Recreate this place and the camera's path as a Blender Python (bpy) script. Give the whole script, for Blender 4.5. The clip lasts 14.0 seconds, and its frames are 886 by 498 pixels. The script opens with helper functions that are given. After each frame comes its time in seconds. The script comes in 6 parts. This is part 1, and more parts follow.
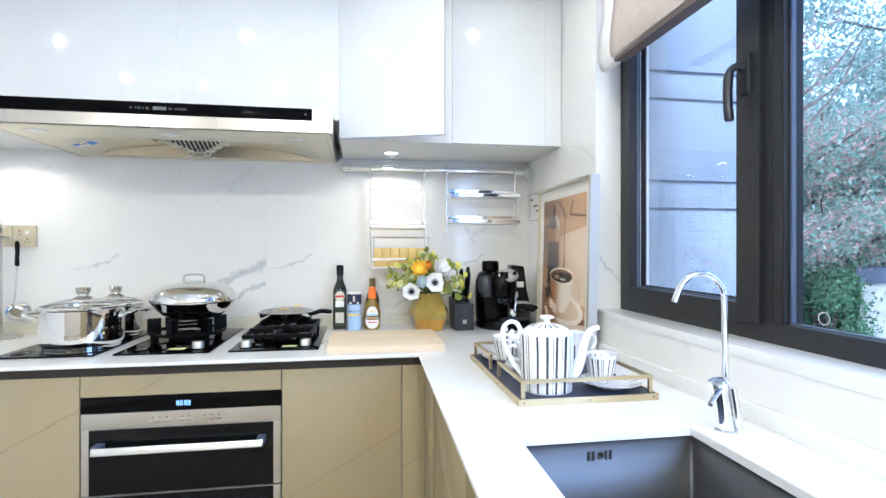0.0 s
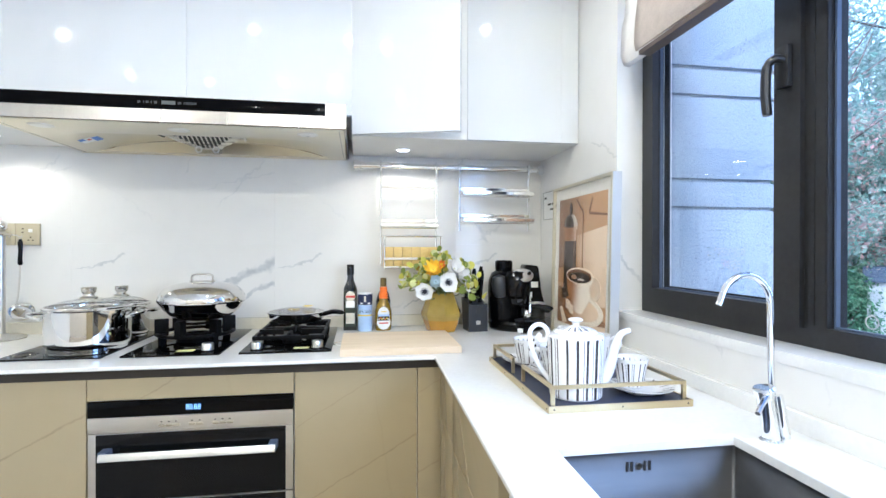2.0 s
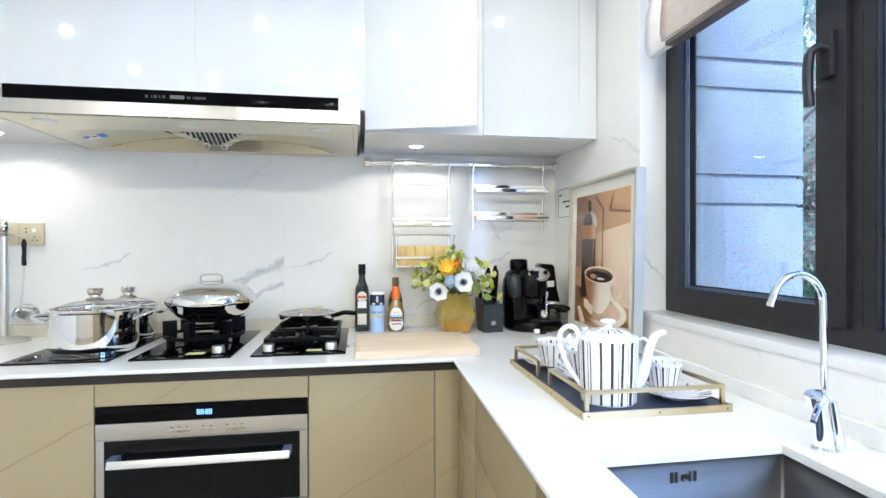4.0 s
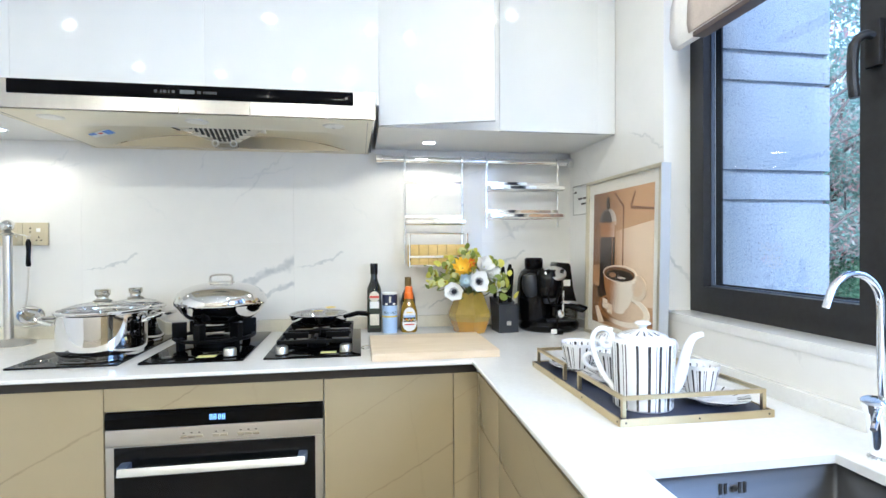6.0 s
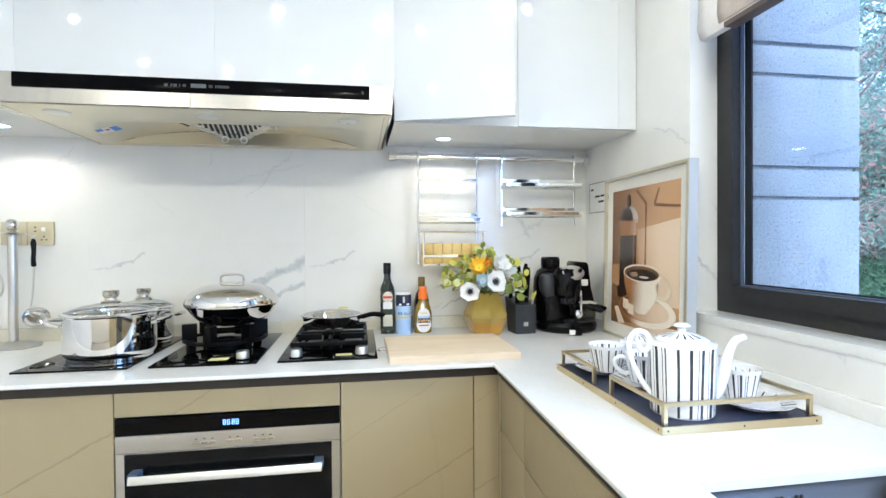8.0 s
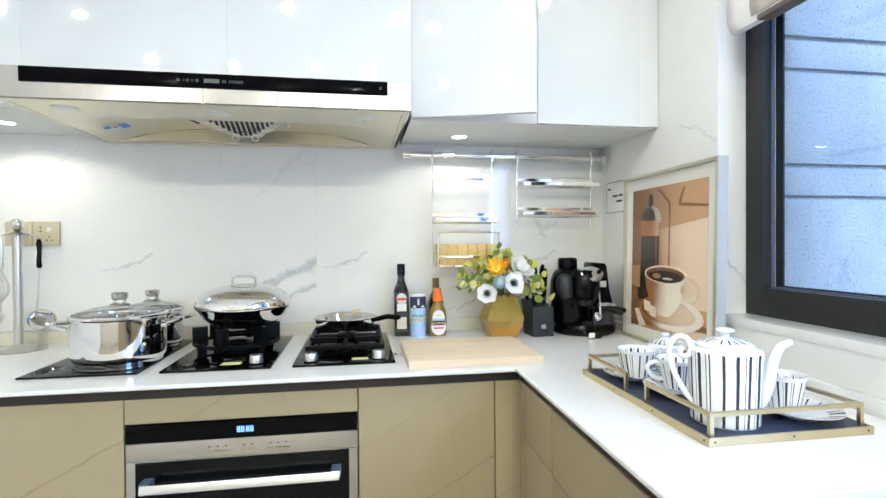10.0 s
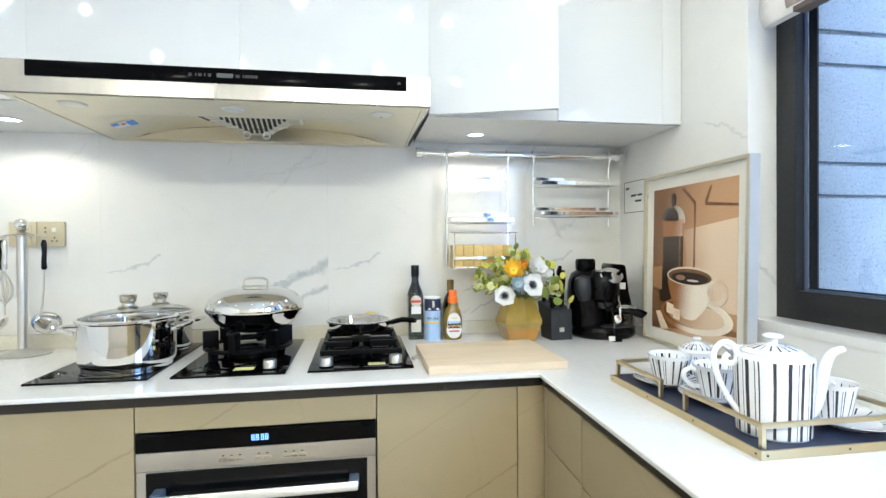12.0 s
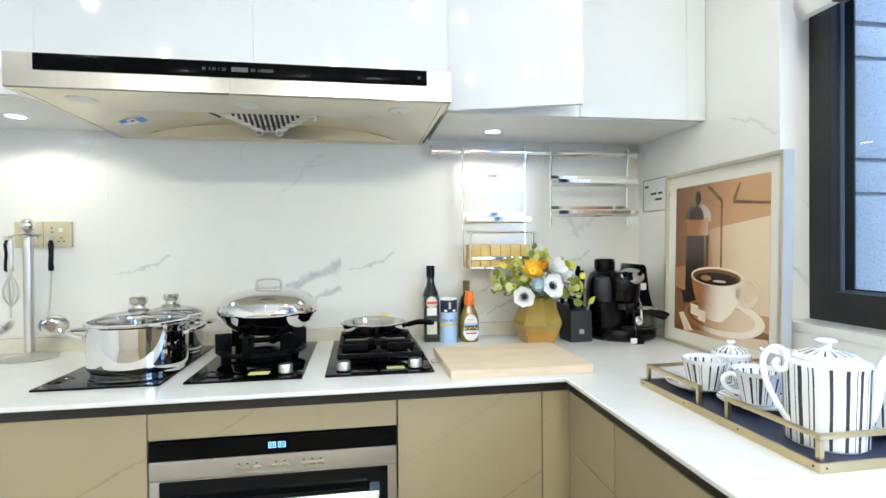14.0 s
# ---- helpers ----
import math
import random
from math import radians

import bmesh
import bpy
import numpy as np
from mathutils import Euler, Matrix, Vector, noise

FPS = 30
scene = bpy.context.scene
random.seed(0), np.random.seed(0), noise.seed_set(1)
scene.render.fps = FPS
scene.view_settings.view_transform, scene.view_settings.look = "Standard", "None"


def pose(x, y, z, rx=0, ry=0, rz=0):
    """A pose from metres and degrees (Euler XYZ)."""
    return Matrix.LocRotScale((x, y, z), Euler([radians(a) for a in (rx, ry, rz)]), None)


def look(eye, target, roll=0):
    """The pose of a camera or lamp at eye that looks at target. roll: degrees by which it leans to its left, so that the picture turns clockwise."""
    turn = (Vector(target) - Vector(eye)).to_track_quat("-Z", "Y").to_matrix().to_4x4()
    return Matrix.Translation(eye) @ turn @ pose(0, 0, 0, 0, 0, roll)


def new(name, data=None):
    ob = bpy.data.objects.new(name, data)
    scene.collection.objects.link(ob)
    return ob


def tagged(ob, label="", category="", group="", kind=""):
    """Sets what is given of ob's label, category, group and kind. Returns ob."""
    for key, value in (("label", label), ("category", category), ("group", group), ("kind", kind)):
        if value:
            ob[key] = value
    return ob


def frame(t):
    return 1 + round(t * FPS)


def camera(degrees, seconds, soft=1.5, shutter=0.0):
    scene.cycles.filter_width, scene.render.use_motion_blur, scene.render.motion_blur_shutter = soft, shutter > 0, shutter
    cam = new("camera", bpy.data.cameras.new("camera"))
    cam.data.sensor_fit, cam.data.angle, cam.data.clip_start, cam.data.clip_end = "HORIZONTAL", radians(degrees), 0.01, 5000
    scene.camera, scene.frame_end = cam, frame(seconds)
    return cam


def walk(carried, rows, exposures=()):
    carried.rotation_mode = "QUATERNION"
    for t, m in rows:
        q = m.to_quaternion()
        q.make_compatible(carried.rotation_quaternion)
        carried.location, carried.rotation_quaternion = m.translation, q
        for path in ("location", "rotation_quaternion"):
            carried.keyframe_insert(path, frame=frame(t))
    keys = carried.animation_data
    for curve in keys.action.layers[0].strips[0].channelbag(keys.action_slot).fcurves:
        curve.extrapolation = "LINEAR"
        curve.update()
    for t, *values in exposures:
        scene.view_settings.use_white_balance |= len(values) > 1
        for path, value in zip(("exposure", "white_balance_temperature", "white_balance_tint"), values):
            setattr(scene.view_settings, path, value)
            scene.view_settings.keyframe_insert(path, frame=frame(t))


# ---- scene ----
cam = camera(82.3, 14.0)
PATH = [
    (0, (-0.026, -0.073, 1.259), (0.296, 1.901, 1.258), 0.0),
    (0.5, (-0.039, -0.059, 1.26), (0.285, 1.915, 1.257), 0.1),
    (1, (-0.052, -0.045, 1.261), (0.273, 1.929, 1.256), 0.1),
    (1.5, (-0.065, -0.03, 1.262), (0.261, 1.943, 1.255), 0.1),
    (2, (-0.076, -0.015, 1.261), (0.249, 1.958, 1.255), 0.1),
    (2.5, (-0.09, -0.001, 1.26), (0.236, 1.973, 1.254), 0.1),
    (3, (-0.101, 0.015, 1.26), (0.224, 1.988, 1.253), 0.0),
    (5.5, (-0.16, 0.089, 1.262), (0.165, 2.062, 1.246), -0.2),
    (6, (-0.173, 0.103, 1.263), (0.153, 2.076, 1.245), -0.3),
    (6.5, (-0.184, 0.118, 1.262), (0.14, 2.091, 1.243), -0.3),
    (7, (-0.197, 0.132, 1.262), (0.128, 2.106, 1.241), -0.4),
    (7.5, (-0.208, 0.148, 1.262), (0.116, 2.121, 1.241), -0.4),
    (8, (-0.222, 0.162, 1.263), (0.103, 2.135, 1.241), -0.4),
    (10.5, (-0.285, 0.235, 1.264), (0.041, 2.208, 1.245), -0.4),
    (11, (-0.297, 0.25, 1.263), (0.029, 2.223, 1.246), -0.4),
    (11.5, (-0.31, 0.264, 1.265), (0.017, 2.237, 1.246), -0.4),
    (12, (-0.323, 0.28, 1.265), (0.004, 2.253, 1.247), -0.4),
    (12.5, (-0.335, 0.295, 1.265), (-0.009, 2.268, 1.246), -0.4),
    (13, (-0.348, 0.31, 1.264), (-0.022, 2.283, 1.246), -0.4),
    (13.5, (-0.361, 0.324, 1.265), (-0.035, 2.298, 1.246), -0.5),
    (14, (-0.372, 0.337, 1.266), (-0.047, 2.311, 1.247), -0.5),
]
walk(cam, [(t, look(eye, target, roll)) for t, eye, target, roll in PATH], [(0.0, 0.57, 4740, 17), (14.0, 0.50, 4860, 12)])

# ---- world, sun, lamps ----
world = bpy.data.worlds.new("sky")
scene.world = world
world.use_nodes = True
wn = world.node_tree.nodes
sky = wn.new("ShaderNodeTexSky")
sky.sky_type = "NISHITA"
sky.sun_disc = False
sky.sun_elevation = radians(40.5)
sky.sun_rotation = radians(185)
sky.air_density = 1.0
sky.dust_density = 6.0
sky.ozone_density = 0.6
wn["Background"].inputs["Strength"].default_value = 0.15
world.node_tree.links.new(sky.outputs["Color"], wn["Background"].inputs["Color"])

sun_data = bpy.data.lights.new("sun", "SUN")
sun_data.energy, sun_data.angle, sun_data.color = 2.4, radians(8), (1.0, 0.97, 0.92)
sun = new("sun", sun_data)
sun.matrix_world = look((-0.6, -7, 6), (0, 0, 0))

WARM = (1.0, 0.83, 0.49)
WARM_SPOT = (1.0, 0.81, 0.48)


def lamp_spot(x, y, z, power, cone, size, tone):
    data = bpy.data.lights.new("spot_and_fill_lamp", "SPOT")
    data.energy, data.spot_size, data.spot_blend, data.color, data.shadow_soft_size = power, radians(cone), 0.35, tone, size
    new("spot_and_fill_lamp", data).matrix_world = look((x, y, z), (x, y + 0.001, z - 1))


# The three at y = -1.1 are invented fill lamps behind the camera.
CEILING_SPOTS_AND_FILL = [(-0.66, 0.92, 7), (0.06, 0.84, 14), (0.48, 1.25, 5.5), (-1.8, 0.58, 10), (-0.66, -1.1, 43), (0.1, -1.1, 70), (-1.8, -1.1, 38)]
for sx, sy, power in CEILING_SPOTS_AND_FILL:
    lamp_spot(sx, sy, 2.385, power, 174, 0.025, WARM)
CABINET_SPOTS = [(-1.41, 2.09), (0.104, 2.106)]
for sx, sy in CABINET_SPOTS:
    lamp_spot(sx, sy, 1.655, 2.5, 160, 0.025, WARM_SPOT)

# the sky's light through the near half of the window opening
sky_data = bpy.data.lights.new("window_daylight", "AREA")
sky_data.shape, sky_data.size, sky_data.size_y = "RECTANGLE", 0.85, 1.05
sky_data.energy, sky_data.color = 21.0, (0.66, 0.82, 1.0)
new("window_daylight", sky_data).matrix_world = look((0.945, -0.12, 1.64), (-1.0, -0.12, 1.64))

# ---- materials ----
def nodes_of(name):
    m = bpy.data.materials.new(name)
    m.use_nodes = True
    nt = m.node_tree
    return m, nt, nt.nodes["Principled BSDF"]


def math_node(nt, op, a, b=None, c=None):
    n = nt.nodes.new("ShaderNodeMath")
    n.operation = op
    for i, v in enumerate((a, b, c)):
        if v is None:
            continue
        if isinstance(v, (int, float)):
            n.inputs[i].default_value = v
        else:
            nt.links.new(v, n.inputs[i])
    return n.outputs[0]


def mix_color(nt, fac, a, b):
    n = nt.nodes.new("ShaderNodeMix")
    n.data_type = "RGBA"
    for sock, v in ((n.inputs[0], fac), (n.inputs[6], a), (n.inputs[7], b)):
        if isinstance(v, (int, float)):
            sock.default_value = v
        elif isinstance(v, tuple):
            sock.default_value = (*v, 1) if len(v) == 3 else v
        else:
            nt.links.new(v, sock)
    return n.outputs[2]


def noise_tex(nt, scale, detail=4.0, vec=None, rough=0.5, stretch=None):
    n = nt.nodes.new("ShaderNodeTexNoise")
    n.inputs["Scale"].default_value = scale
    n.inputs["Detail"].default_value = detail
    n.inputs["Roughness"].default_value = rough
    if vec is None:
        vec = nt.nodes.new("ShaderNodeTexCoord").outputs["Object"]
    if stretch:
        mp = nt.nodes.new("ShaderNodeMapping")
        mp.inputs["Scale"].default_value = stretch
        nt.links.new(vec, mp.inputs["Vector"])
        vec = mp.outputs[0]
    nt.links.new(vec, n.inputs["Vector"])
    return n.outputs["Fac"]


def ramp(nt, fac, lo, hi):
    n = nt.nodes.new("ShaderNodeMapRange")
    n.interpolation_type = "SMOOTHSTEP"
    n.inputs["From Min"].default_value, n.inputs["From Max"].default_value = lo, hi
    nt.links.new(fac, n.inputs["Value"])
    return n.outputs[0]


def bump(nt, bsdf, height, strength=0.1, dist=0.002):
    n = nt.nodes.new("ShaderNodeBump")
    n.inputs["Strength"].default_value, n.inputs["Distance"].default_value = strength, dist
    nt.links.new(height, n.inputs["Height"])
    nt.links.new(n.outputs[0], bsdf.inputs["Normal"])


def plain(name, color, rough=0.5, metal=0.0, vary=0.06, scale=30.0, relief=0.0, stretch=None, coat=0.0, spec=0.5):
    """A surface of one colour with fine variation of tone and gloss."""
    m, nt, b = nodes_of(name)
    f = noise_tex(nt, scale, stretch=stretch)
    g = noise_tex(nt, scale * 0.12)
    k = math_node(nt, "ADD", math_node(nt, "MULTIPLY", f, 0.6), math_node(nt, "MULTIPLY", g, 0.4))
    lo = tuple(c * (1 - vary) for c in color)
    hi = tuple(min(1, c * (1 + vary)) for c in color)
    nt.links.new(mix_color(nt, ramp(nt, k, 0.3, 0.7), lo, hi), b.inputs["Base Color"])
    nt.links.new(math_node(nt, "ADD", math_node(nt, "MULTIPLY", f, rough * 0.4), rough * 0.8), b.inputs["Roughness"])
    b.inputs["Metallic"].default_value = metal
    b.inputs["Coat Weight"].default_value = coat
    b.inputs["Coat Roughness"].default_value = 0.06
    b.inputs["Specular IOR Level"].default_value = spec
    if relief:
        bump(nt, b, f, relief)
    return m


def pane_glass(name, tint=(1, 1, 1), ior=1.45, power=4.0):
    """A thin pane: clear, with a mirror gloss that grows at a slant."""
    m = bpy.data.materials.new(name)
    m.use_nodes = True
    nt = m.node_tree
    nt.nodes.remove(nt.nodes["Principled BSDF"])
    clear, gloss, mix, lw = (nt.nodes.new("ShaderNode" + k) for k in ("BsdfTransparent", "BsdfGlossy", "MixShader", "LayerWeight"))
    clear.inputs[0].default_value = (*tint, 1)
    gloss.inputs["Roughness"].default_value = 0.01
    lw.inputs["Blend"].default_value = 0.5
    r0 = ((ior - 1) / (ior + 1)) ** 2
    rise = math_node(nt, "POWER", lw.outputs["Facing"], power)
    nt.links.new(math_node(nt, "ADD", math_node(nt, "MULTIPLY", rise, 1 - r0), r0), mix.inputs[0])
    nt.links.new(clear.outputs[0], mix.inputs[1])
    nt.links.new(gloss.outputs[0], mix.inputs[2])
    nt.links.new(mix.outputs[0], nt.nodes["Material Output"].inputs[0])
    return m


def glow(name, color, strength):
    m, nt, b = nodes_of(name)
    b.inputs["Base Color"].default_value = (*color, 1)
    b.inputs["Emission Color"].default_value = (*color, 1)
    b.inputs["Emission Strength"].default_value = strength
    return m


def vein_mask(nt, u, v, wob, x0, y0, x1, y1, w, soft):
    """A vein from (x0, y0) to (x1, y1), wavering by the noise wob."""
    dx, dy = x1 - x0, y1 - y0
    ln = math.hypot(dx, dy)
    ux, uy = dx / ln, dy / ln
    pu = math_node(nt, "SUBTRACT", u, x0)
    pv = math_node(nt, "SUBTRACT", v, y0)
    along = math_node(nt, "ADD", math_node(nt, "MULTIPLY", pu, ux), math_node(nt, "MULTIPLY", pv, uy))
    side = math_node(nt, "SUBTRACT", math_node(nt, "MULTIPLY", pv, ux), math_node(nt, "MULTIPLY", pu, uy))
    side = math_node(nt, "ADD", side, wob)
    a = math_node(nt, "DIVIDE", along, ln)
    width = math_node(nt, "MULTIPLY", math_node(nt, "ADD", math_node(nt, "MULTIPLY", a, 0.8), 0.2), w)
    band = math_node(nt, "SUBTRACT", 1.0, math_node(nt, "DIVIDE", math_node(nt, "ABSOLUTE", side), width))
    band = ramp(nt, band, 0.0, soft)
    ends = math_node(nt, "MULTIPLY", ramp(nt, a, 0.0, 0.15), math_node(nt, "SUBTRACT", 1.0, ramp(nt, a, 0.98, 1.05)))
    return math_node(nt, "MULTIPLY", band, ends)


def marble(name, veins, axis="X", base=(0.77, 0.76, 0.725), vein=(0.33, 0.36, 0.39), rough=0.07, waver=0.11):
    """Polished white marble tile: drawn veins, thin random ones and clouding."""
    m, nt, b = nodes_of(name)
    tc = nt.nodes.new("ShaderNodeTexCoord").outputs["Object"]
    sep = nt.nodes.new("ShaderNodeSeparateXYZ")
    nt.links.new(tc, sep.inputs[0])
    u, v = sep.outputs[axis[0]], sep.outputs["Z"]
    if axis == "YX":
        u = math_node(nt, "ADD", math_node(nt, "SUBTRACT", u, sep.outputs["X"]), 0.775)
    big = noise_tex(nt, 9.0, 5.0, tc, 0.6)
    fine = noise_tex(nt, 24.0, 4.0, tc, 0.55)
    wob = math_node(nt, "ADD", math_node(nt, "MULTIPLY", math_node(nt, "SUBTRACT", big, 0.5), waver), math_node(nt, "MULTIPLY", math_node(nt, "SUBTRACT", fine, 0.5), 0.011))
    total = None
    for x0, y0, x1, y1, w, k in veins:
        one = math_node(nt, "MULTIPLY", vein_mask(nt, u, v, wob, x0, y0, x1, y1, w, 0.8), k)
        total = one if total is None else math_node(nt, "MAXIMUM", total, one)
    total = math_node(nt, "MULTIPLY", total, math_node(nt, "ADD", math_node(nt, "MULTIPLY", ramp(nt, fine, 0.2, 0.8), 0.6), 0.4))
    hair = noise_tex(nt, 2.6, 6.0, tc, 0.7)
    hair = math_node(nt, "SUBTRACT", 1.0, ramp(nt, math_node(nt, "ABSOLUTE", math_node(nt, "SUBTRACT", hair, 0.5)), 0.0, 0.012))
    total = math_node(nt, "MAXIMUM", total, math_node(nt, "MULTIPLY", hair, 0.015))
    col = mix_color(nt, math_node(nt, "MULTIPLY", ramp(nt, big, 0.35, 0.75), 0.35), base, tuple(c * 0.93 for c in base))
    nt.links.new(mix_color(nt, total, col, vein), b.inputs["Base Color"])
    b.inputs["Roughness"].default_value = rough
    return m


def striped(name, count, cut=0.0, reach=9.0, radial=False):
    """White glazed porcelain with uneven hand-painted black stripes round its upright axis."""
    m, nt, b = nodes_of(name)
    tc = nt.nodes.new("ShaderNodeTexCoord").outputs["Object"]
    sep = nt.nodes.new("ShaderNodeSeparateXYZ")
    nt.links.new(tc, sep.inputs[0])
    ang = math_node(nt, "ARCTAN2", sep.outputs["Y"], sep.outputs["X"])
    wob = math_node(nt, "MULTIPLY", math_node(nt, "SUBTRACT", noise_tex(nt, 14.0, 2.0, tc), 0.5), 0.16)
    a = math_node(nt, "ADD", math_node(nt, "MULTIPLY", ang, count / math.tau), math_node(nt, "ADD", wob, 40.0))
    cell, f = math_node(nt, "FLOOR", a), math_node(nt, "FRACT", a)
    wn_ = nt.nodes.new("ShaderNodeTexWhiteNoise")
    wn_.noise_dimensions = "1D"
    nt.links.new(cell, wn_.inputs["W"])
    rnd = wn_.outputs["Value"]
    w = math_node(nt, "ADD", math_node(nt, "MULTIPLY", rnd, 0.38), 0.06)
    on = math_node(nt, "LESS_THAN", f, w)
    on2 = math_node(nt, "MULTIPLY", math_node(nt, "GREATER_THAN", f, 0.72), math_node(nt, "LESS_THAN", f, 0.79))
    on = math_node(nt, "MAXIMUM", on, math_node(nt, "MULTIPLY", on2, math_node(nt, "GREATER_THAN", rnd, 0.45)))
    r = math_node(nt, "SQRT", math_node(nt, "ADD", math_node(nt, "POWER", sep.outputs["X"], 2.0), math_node(nt, "POWER", sep.outputs["Y"], 2.0)))
    if radial:
        on = math_node(nt, "MULTIPLY", on, math_node(nt, "MULTIPLY", math_node(nt, "GREATER_THAN", r, cut), math_node(nt, "LESS_THAN", r, reach)))
    else:
        on = math_node(nt, "MULTIPLY", on, math_node(nt, "MULTIPLY", math_node(nt, "GREATER_THAN", sep.outputs["Z"], cut), math_node(nt, "LESS_THAN", sep.outputs["Z"], reach)))
    dark = mix_color(nt, noise_tex(nt, 60.0, 3.0, tc), (0.012, 0.011, 0.012), (0.10, 0.09, 0.09))
    nt.links.new(mix_color(nt, on, (0.82, 0.82, 0.83), dark), b.inputs["Base Color"])
    b.inputs["Roughness"].default_value = 0.09
    return m


def wood(name, lo, hi, scale, stretch, rough=0.5):
    m, nt, b = nodes_of(name)
    g = noise_tex(nt, scale, 6.0, stretch=stretch, rough=0.6)
    h = noise_tex(nt, scale * 3.3, 3.0, stretch=stretch)
    k = math_node(nt, "ADD", math_node(nt, "MULTIPLY", g, 0.7), math_node(nt, "MULTIPLY", h, 0.3))
    nt.links.new(mix_color(nt, ramp(nt, k, 0.32, 0.68), lo, hi), b.inputs["Base Color"])
    b.inputs["Roughness"].default_value = rough
    bump(nt, b, k, 0.15, 0.001)
    return m


def granite(name):
    m, nt, b = nodes_of(name)
    tc = nt.nodes.new("ShaderNodeTexCoord").outputs["Object"]
    sp = noise_tex(nt, 150.0, 2.0, tc, 0.6)
    cl = noise_tex(nt, 3.0, 4.0, tc)
    col = mix_color(nt, ramp(nt, cl, 0.3, 0.7), (0.25, 0.295, 0.345), (0.33, 0.37, 0.42))
    col = mix_color(nt, math_node(nt, "SUBTRACT", 1.0, ramp(nt, sp, 0.33, 0.42)), col, (0.05, 0.06, 0.08))
    col = mix_color(nt, math_node(nt, "MULTIPLY", ramp(nt, sp, 0.60, 0.68), 0.6), col, (0.55, 0.56, 0.58))
    nt.links.new(col, b.inputs["Base Color"])
    b.inputs["Roughness"].default_value = 0.6
    bump(nt, b, sp, 0.3, 0.002)
    return m


def leaf_mat(name, lo, hi, lean=1.0):
    """Thin leaves, each with its own tone from lo to hi; a high lean keeps most near lo."""
    m, nt, b = nodes_of(name)
    geo = nt.nodes.new("ShaderNodeNewGeometry")
    nt.links.new(mix_color(nt, math_node(nt, "POWER", geo.outputs["Random Per Island"], lean), lo, hi), b.inputs["Base Color"])
    b.inputs["Roughness"].default_value = 0.6
    b.inputs["Specular IOR Level"].default_value = 0.2
    thin, mix = nt.nodes.new("ShaderNodeBsdfTranslucent"), nt.nodes.new("ShaderNodeMixShader")
    nt.links.new(b.inputs["Base Color"].links[0].from_socket, thin.inputs["Color"])
    mix.inputs[0].default_value = 0.45
    nt.links.new(b.outputs[0], mix.inputs[1])
    nt.links.new(thin.outputs[0], mix.inputs[2])
    nt.links.new(mix.outputs[0], nt.nodes["Material Output"].inputs[0])
    return m


WHITE_PAINT = plain("white_wall_paint", (0.80, 0.80, 0.79), 0.6, vary=0.02, scale=12, relief=0.03)
CEIL_PAINT = plain("ceiling_paint", (0.82, 0.82, 0.81), 0.7, vary=0.02, scale=9)
GLOSS_WHITE = plain("gloss_white_lacquer", (0.75, 0.765, 0.78), 0.06, vary=0.015, scale=5, spec=0.45)
CASE_WHITE = plain("white_melamine", (0.76, 0.76, 0.74), 0.4, vary=0.02, scale=20)
QUARTZ = plain("white_quartz", (0.82, 0.82, 0.81), 0.16, vary=0.03, scale=90)
QUARTZ_WARM = plain("cream_quartz", (0.72, 0.69, 0.58), 0.18, vary=0.04, scale=60)
TAUPE_VEINS = [(-0.55, -0.25, 0.55, 0.36, 0.006, 0.7), (-0.5, 0.02, 0.5, 0.62, 0.005, 0.45), (-0.3, -0.42, 0.7, 0.2, 0.007, 0.5), (0.05, 0.38, 0.12, -0.1, 0.008, 0.15)]
TAUPE_GLOSS = marble("taupe_gloss_door", TAUPE_VEINS, base=(0.39, 0.325, 0.195), vein=(0.26, 0.205, 0.12), rough=0.08, waver=0.025)
TAUPE_SIDE = marble("taupe_gloss_door_side", [(*v[:5], 0.35 * v[5]) for v in TAUPE_VEINS], axis="Y", base=(0.39, 0.325, 0.195), vein=(0.26, 0.205, 0.12), rough=0.08, waver=0.025)
CHANNEL = plain("dark_bronze_channel", (0.05, 0.045, 0.04), 0.4, 0.6)
STEEL = plain("brushed_steel", (0.64, 0.625, 0.59), 0.30, 1.0, vary=0.03, scale=8)
STEEL_WARM = plain("warm_steel", (0.58, 0.55, 0.47), 0.28, 1.0, vary=0.06, scale=40, stretch=(0.1, 1, 1))
# Basin steel is near-black, in place of shade that lamp reflections would wash out.
SINK_STEEL = plain("satin_sink_steel_darkened", (0.105, 0.105, 0.11), 0.42, 0.7, vary=0.08, scale=60, stretch=(0.1, 1, 1))
MIRROR_STEEL = plain("polished_steel", (0.80, 0.79, 0.77), 0.05, 1.0, vary=0.02, scale=10)
CHROME = plain("chrome", (0.85, 0.86, 0.87), 0.05, 1.0, vary=0.02, scale=10)
BLACK_GLASS = plain("black_ceramic_glass", (0.0012, 0.0012, 0.0014), 0.04, vary=0.1, scale=10, spec=0.13)
OVEN_GLASS = plain("smoked_oven_glass", (0.004, 0.0045, 0.005), 0.05, vary=0.1, scale=10, spec=0.2)
BLACK_IRON = plain("cast_iron", (0.0025, 0.0025, 0.0028), 0.42, 0.0, vary=0.3, scale=90, relief=0.2, spec=0.1)
BLACK_PLASTIC = plain("black_plastic", (0.002, 0.002, 0.0024), 0.18, vary=0.2, scale=60, relief=0.03, spec=0.2)
GREY_PLASTIC = plain("dark_grey_plastic", (0.02, 0.022, 0.026), 0.35, vary=0.1, scale=50)
WIN_FRAME = plain("charcoal_aluminium", (0.034, 0.034, 0.036), 0.38, 0.5, vary=0.12, scale=80, relief=0.02)
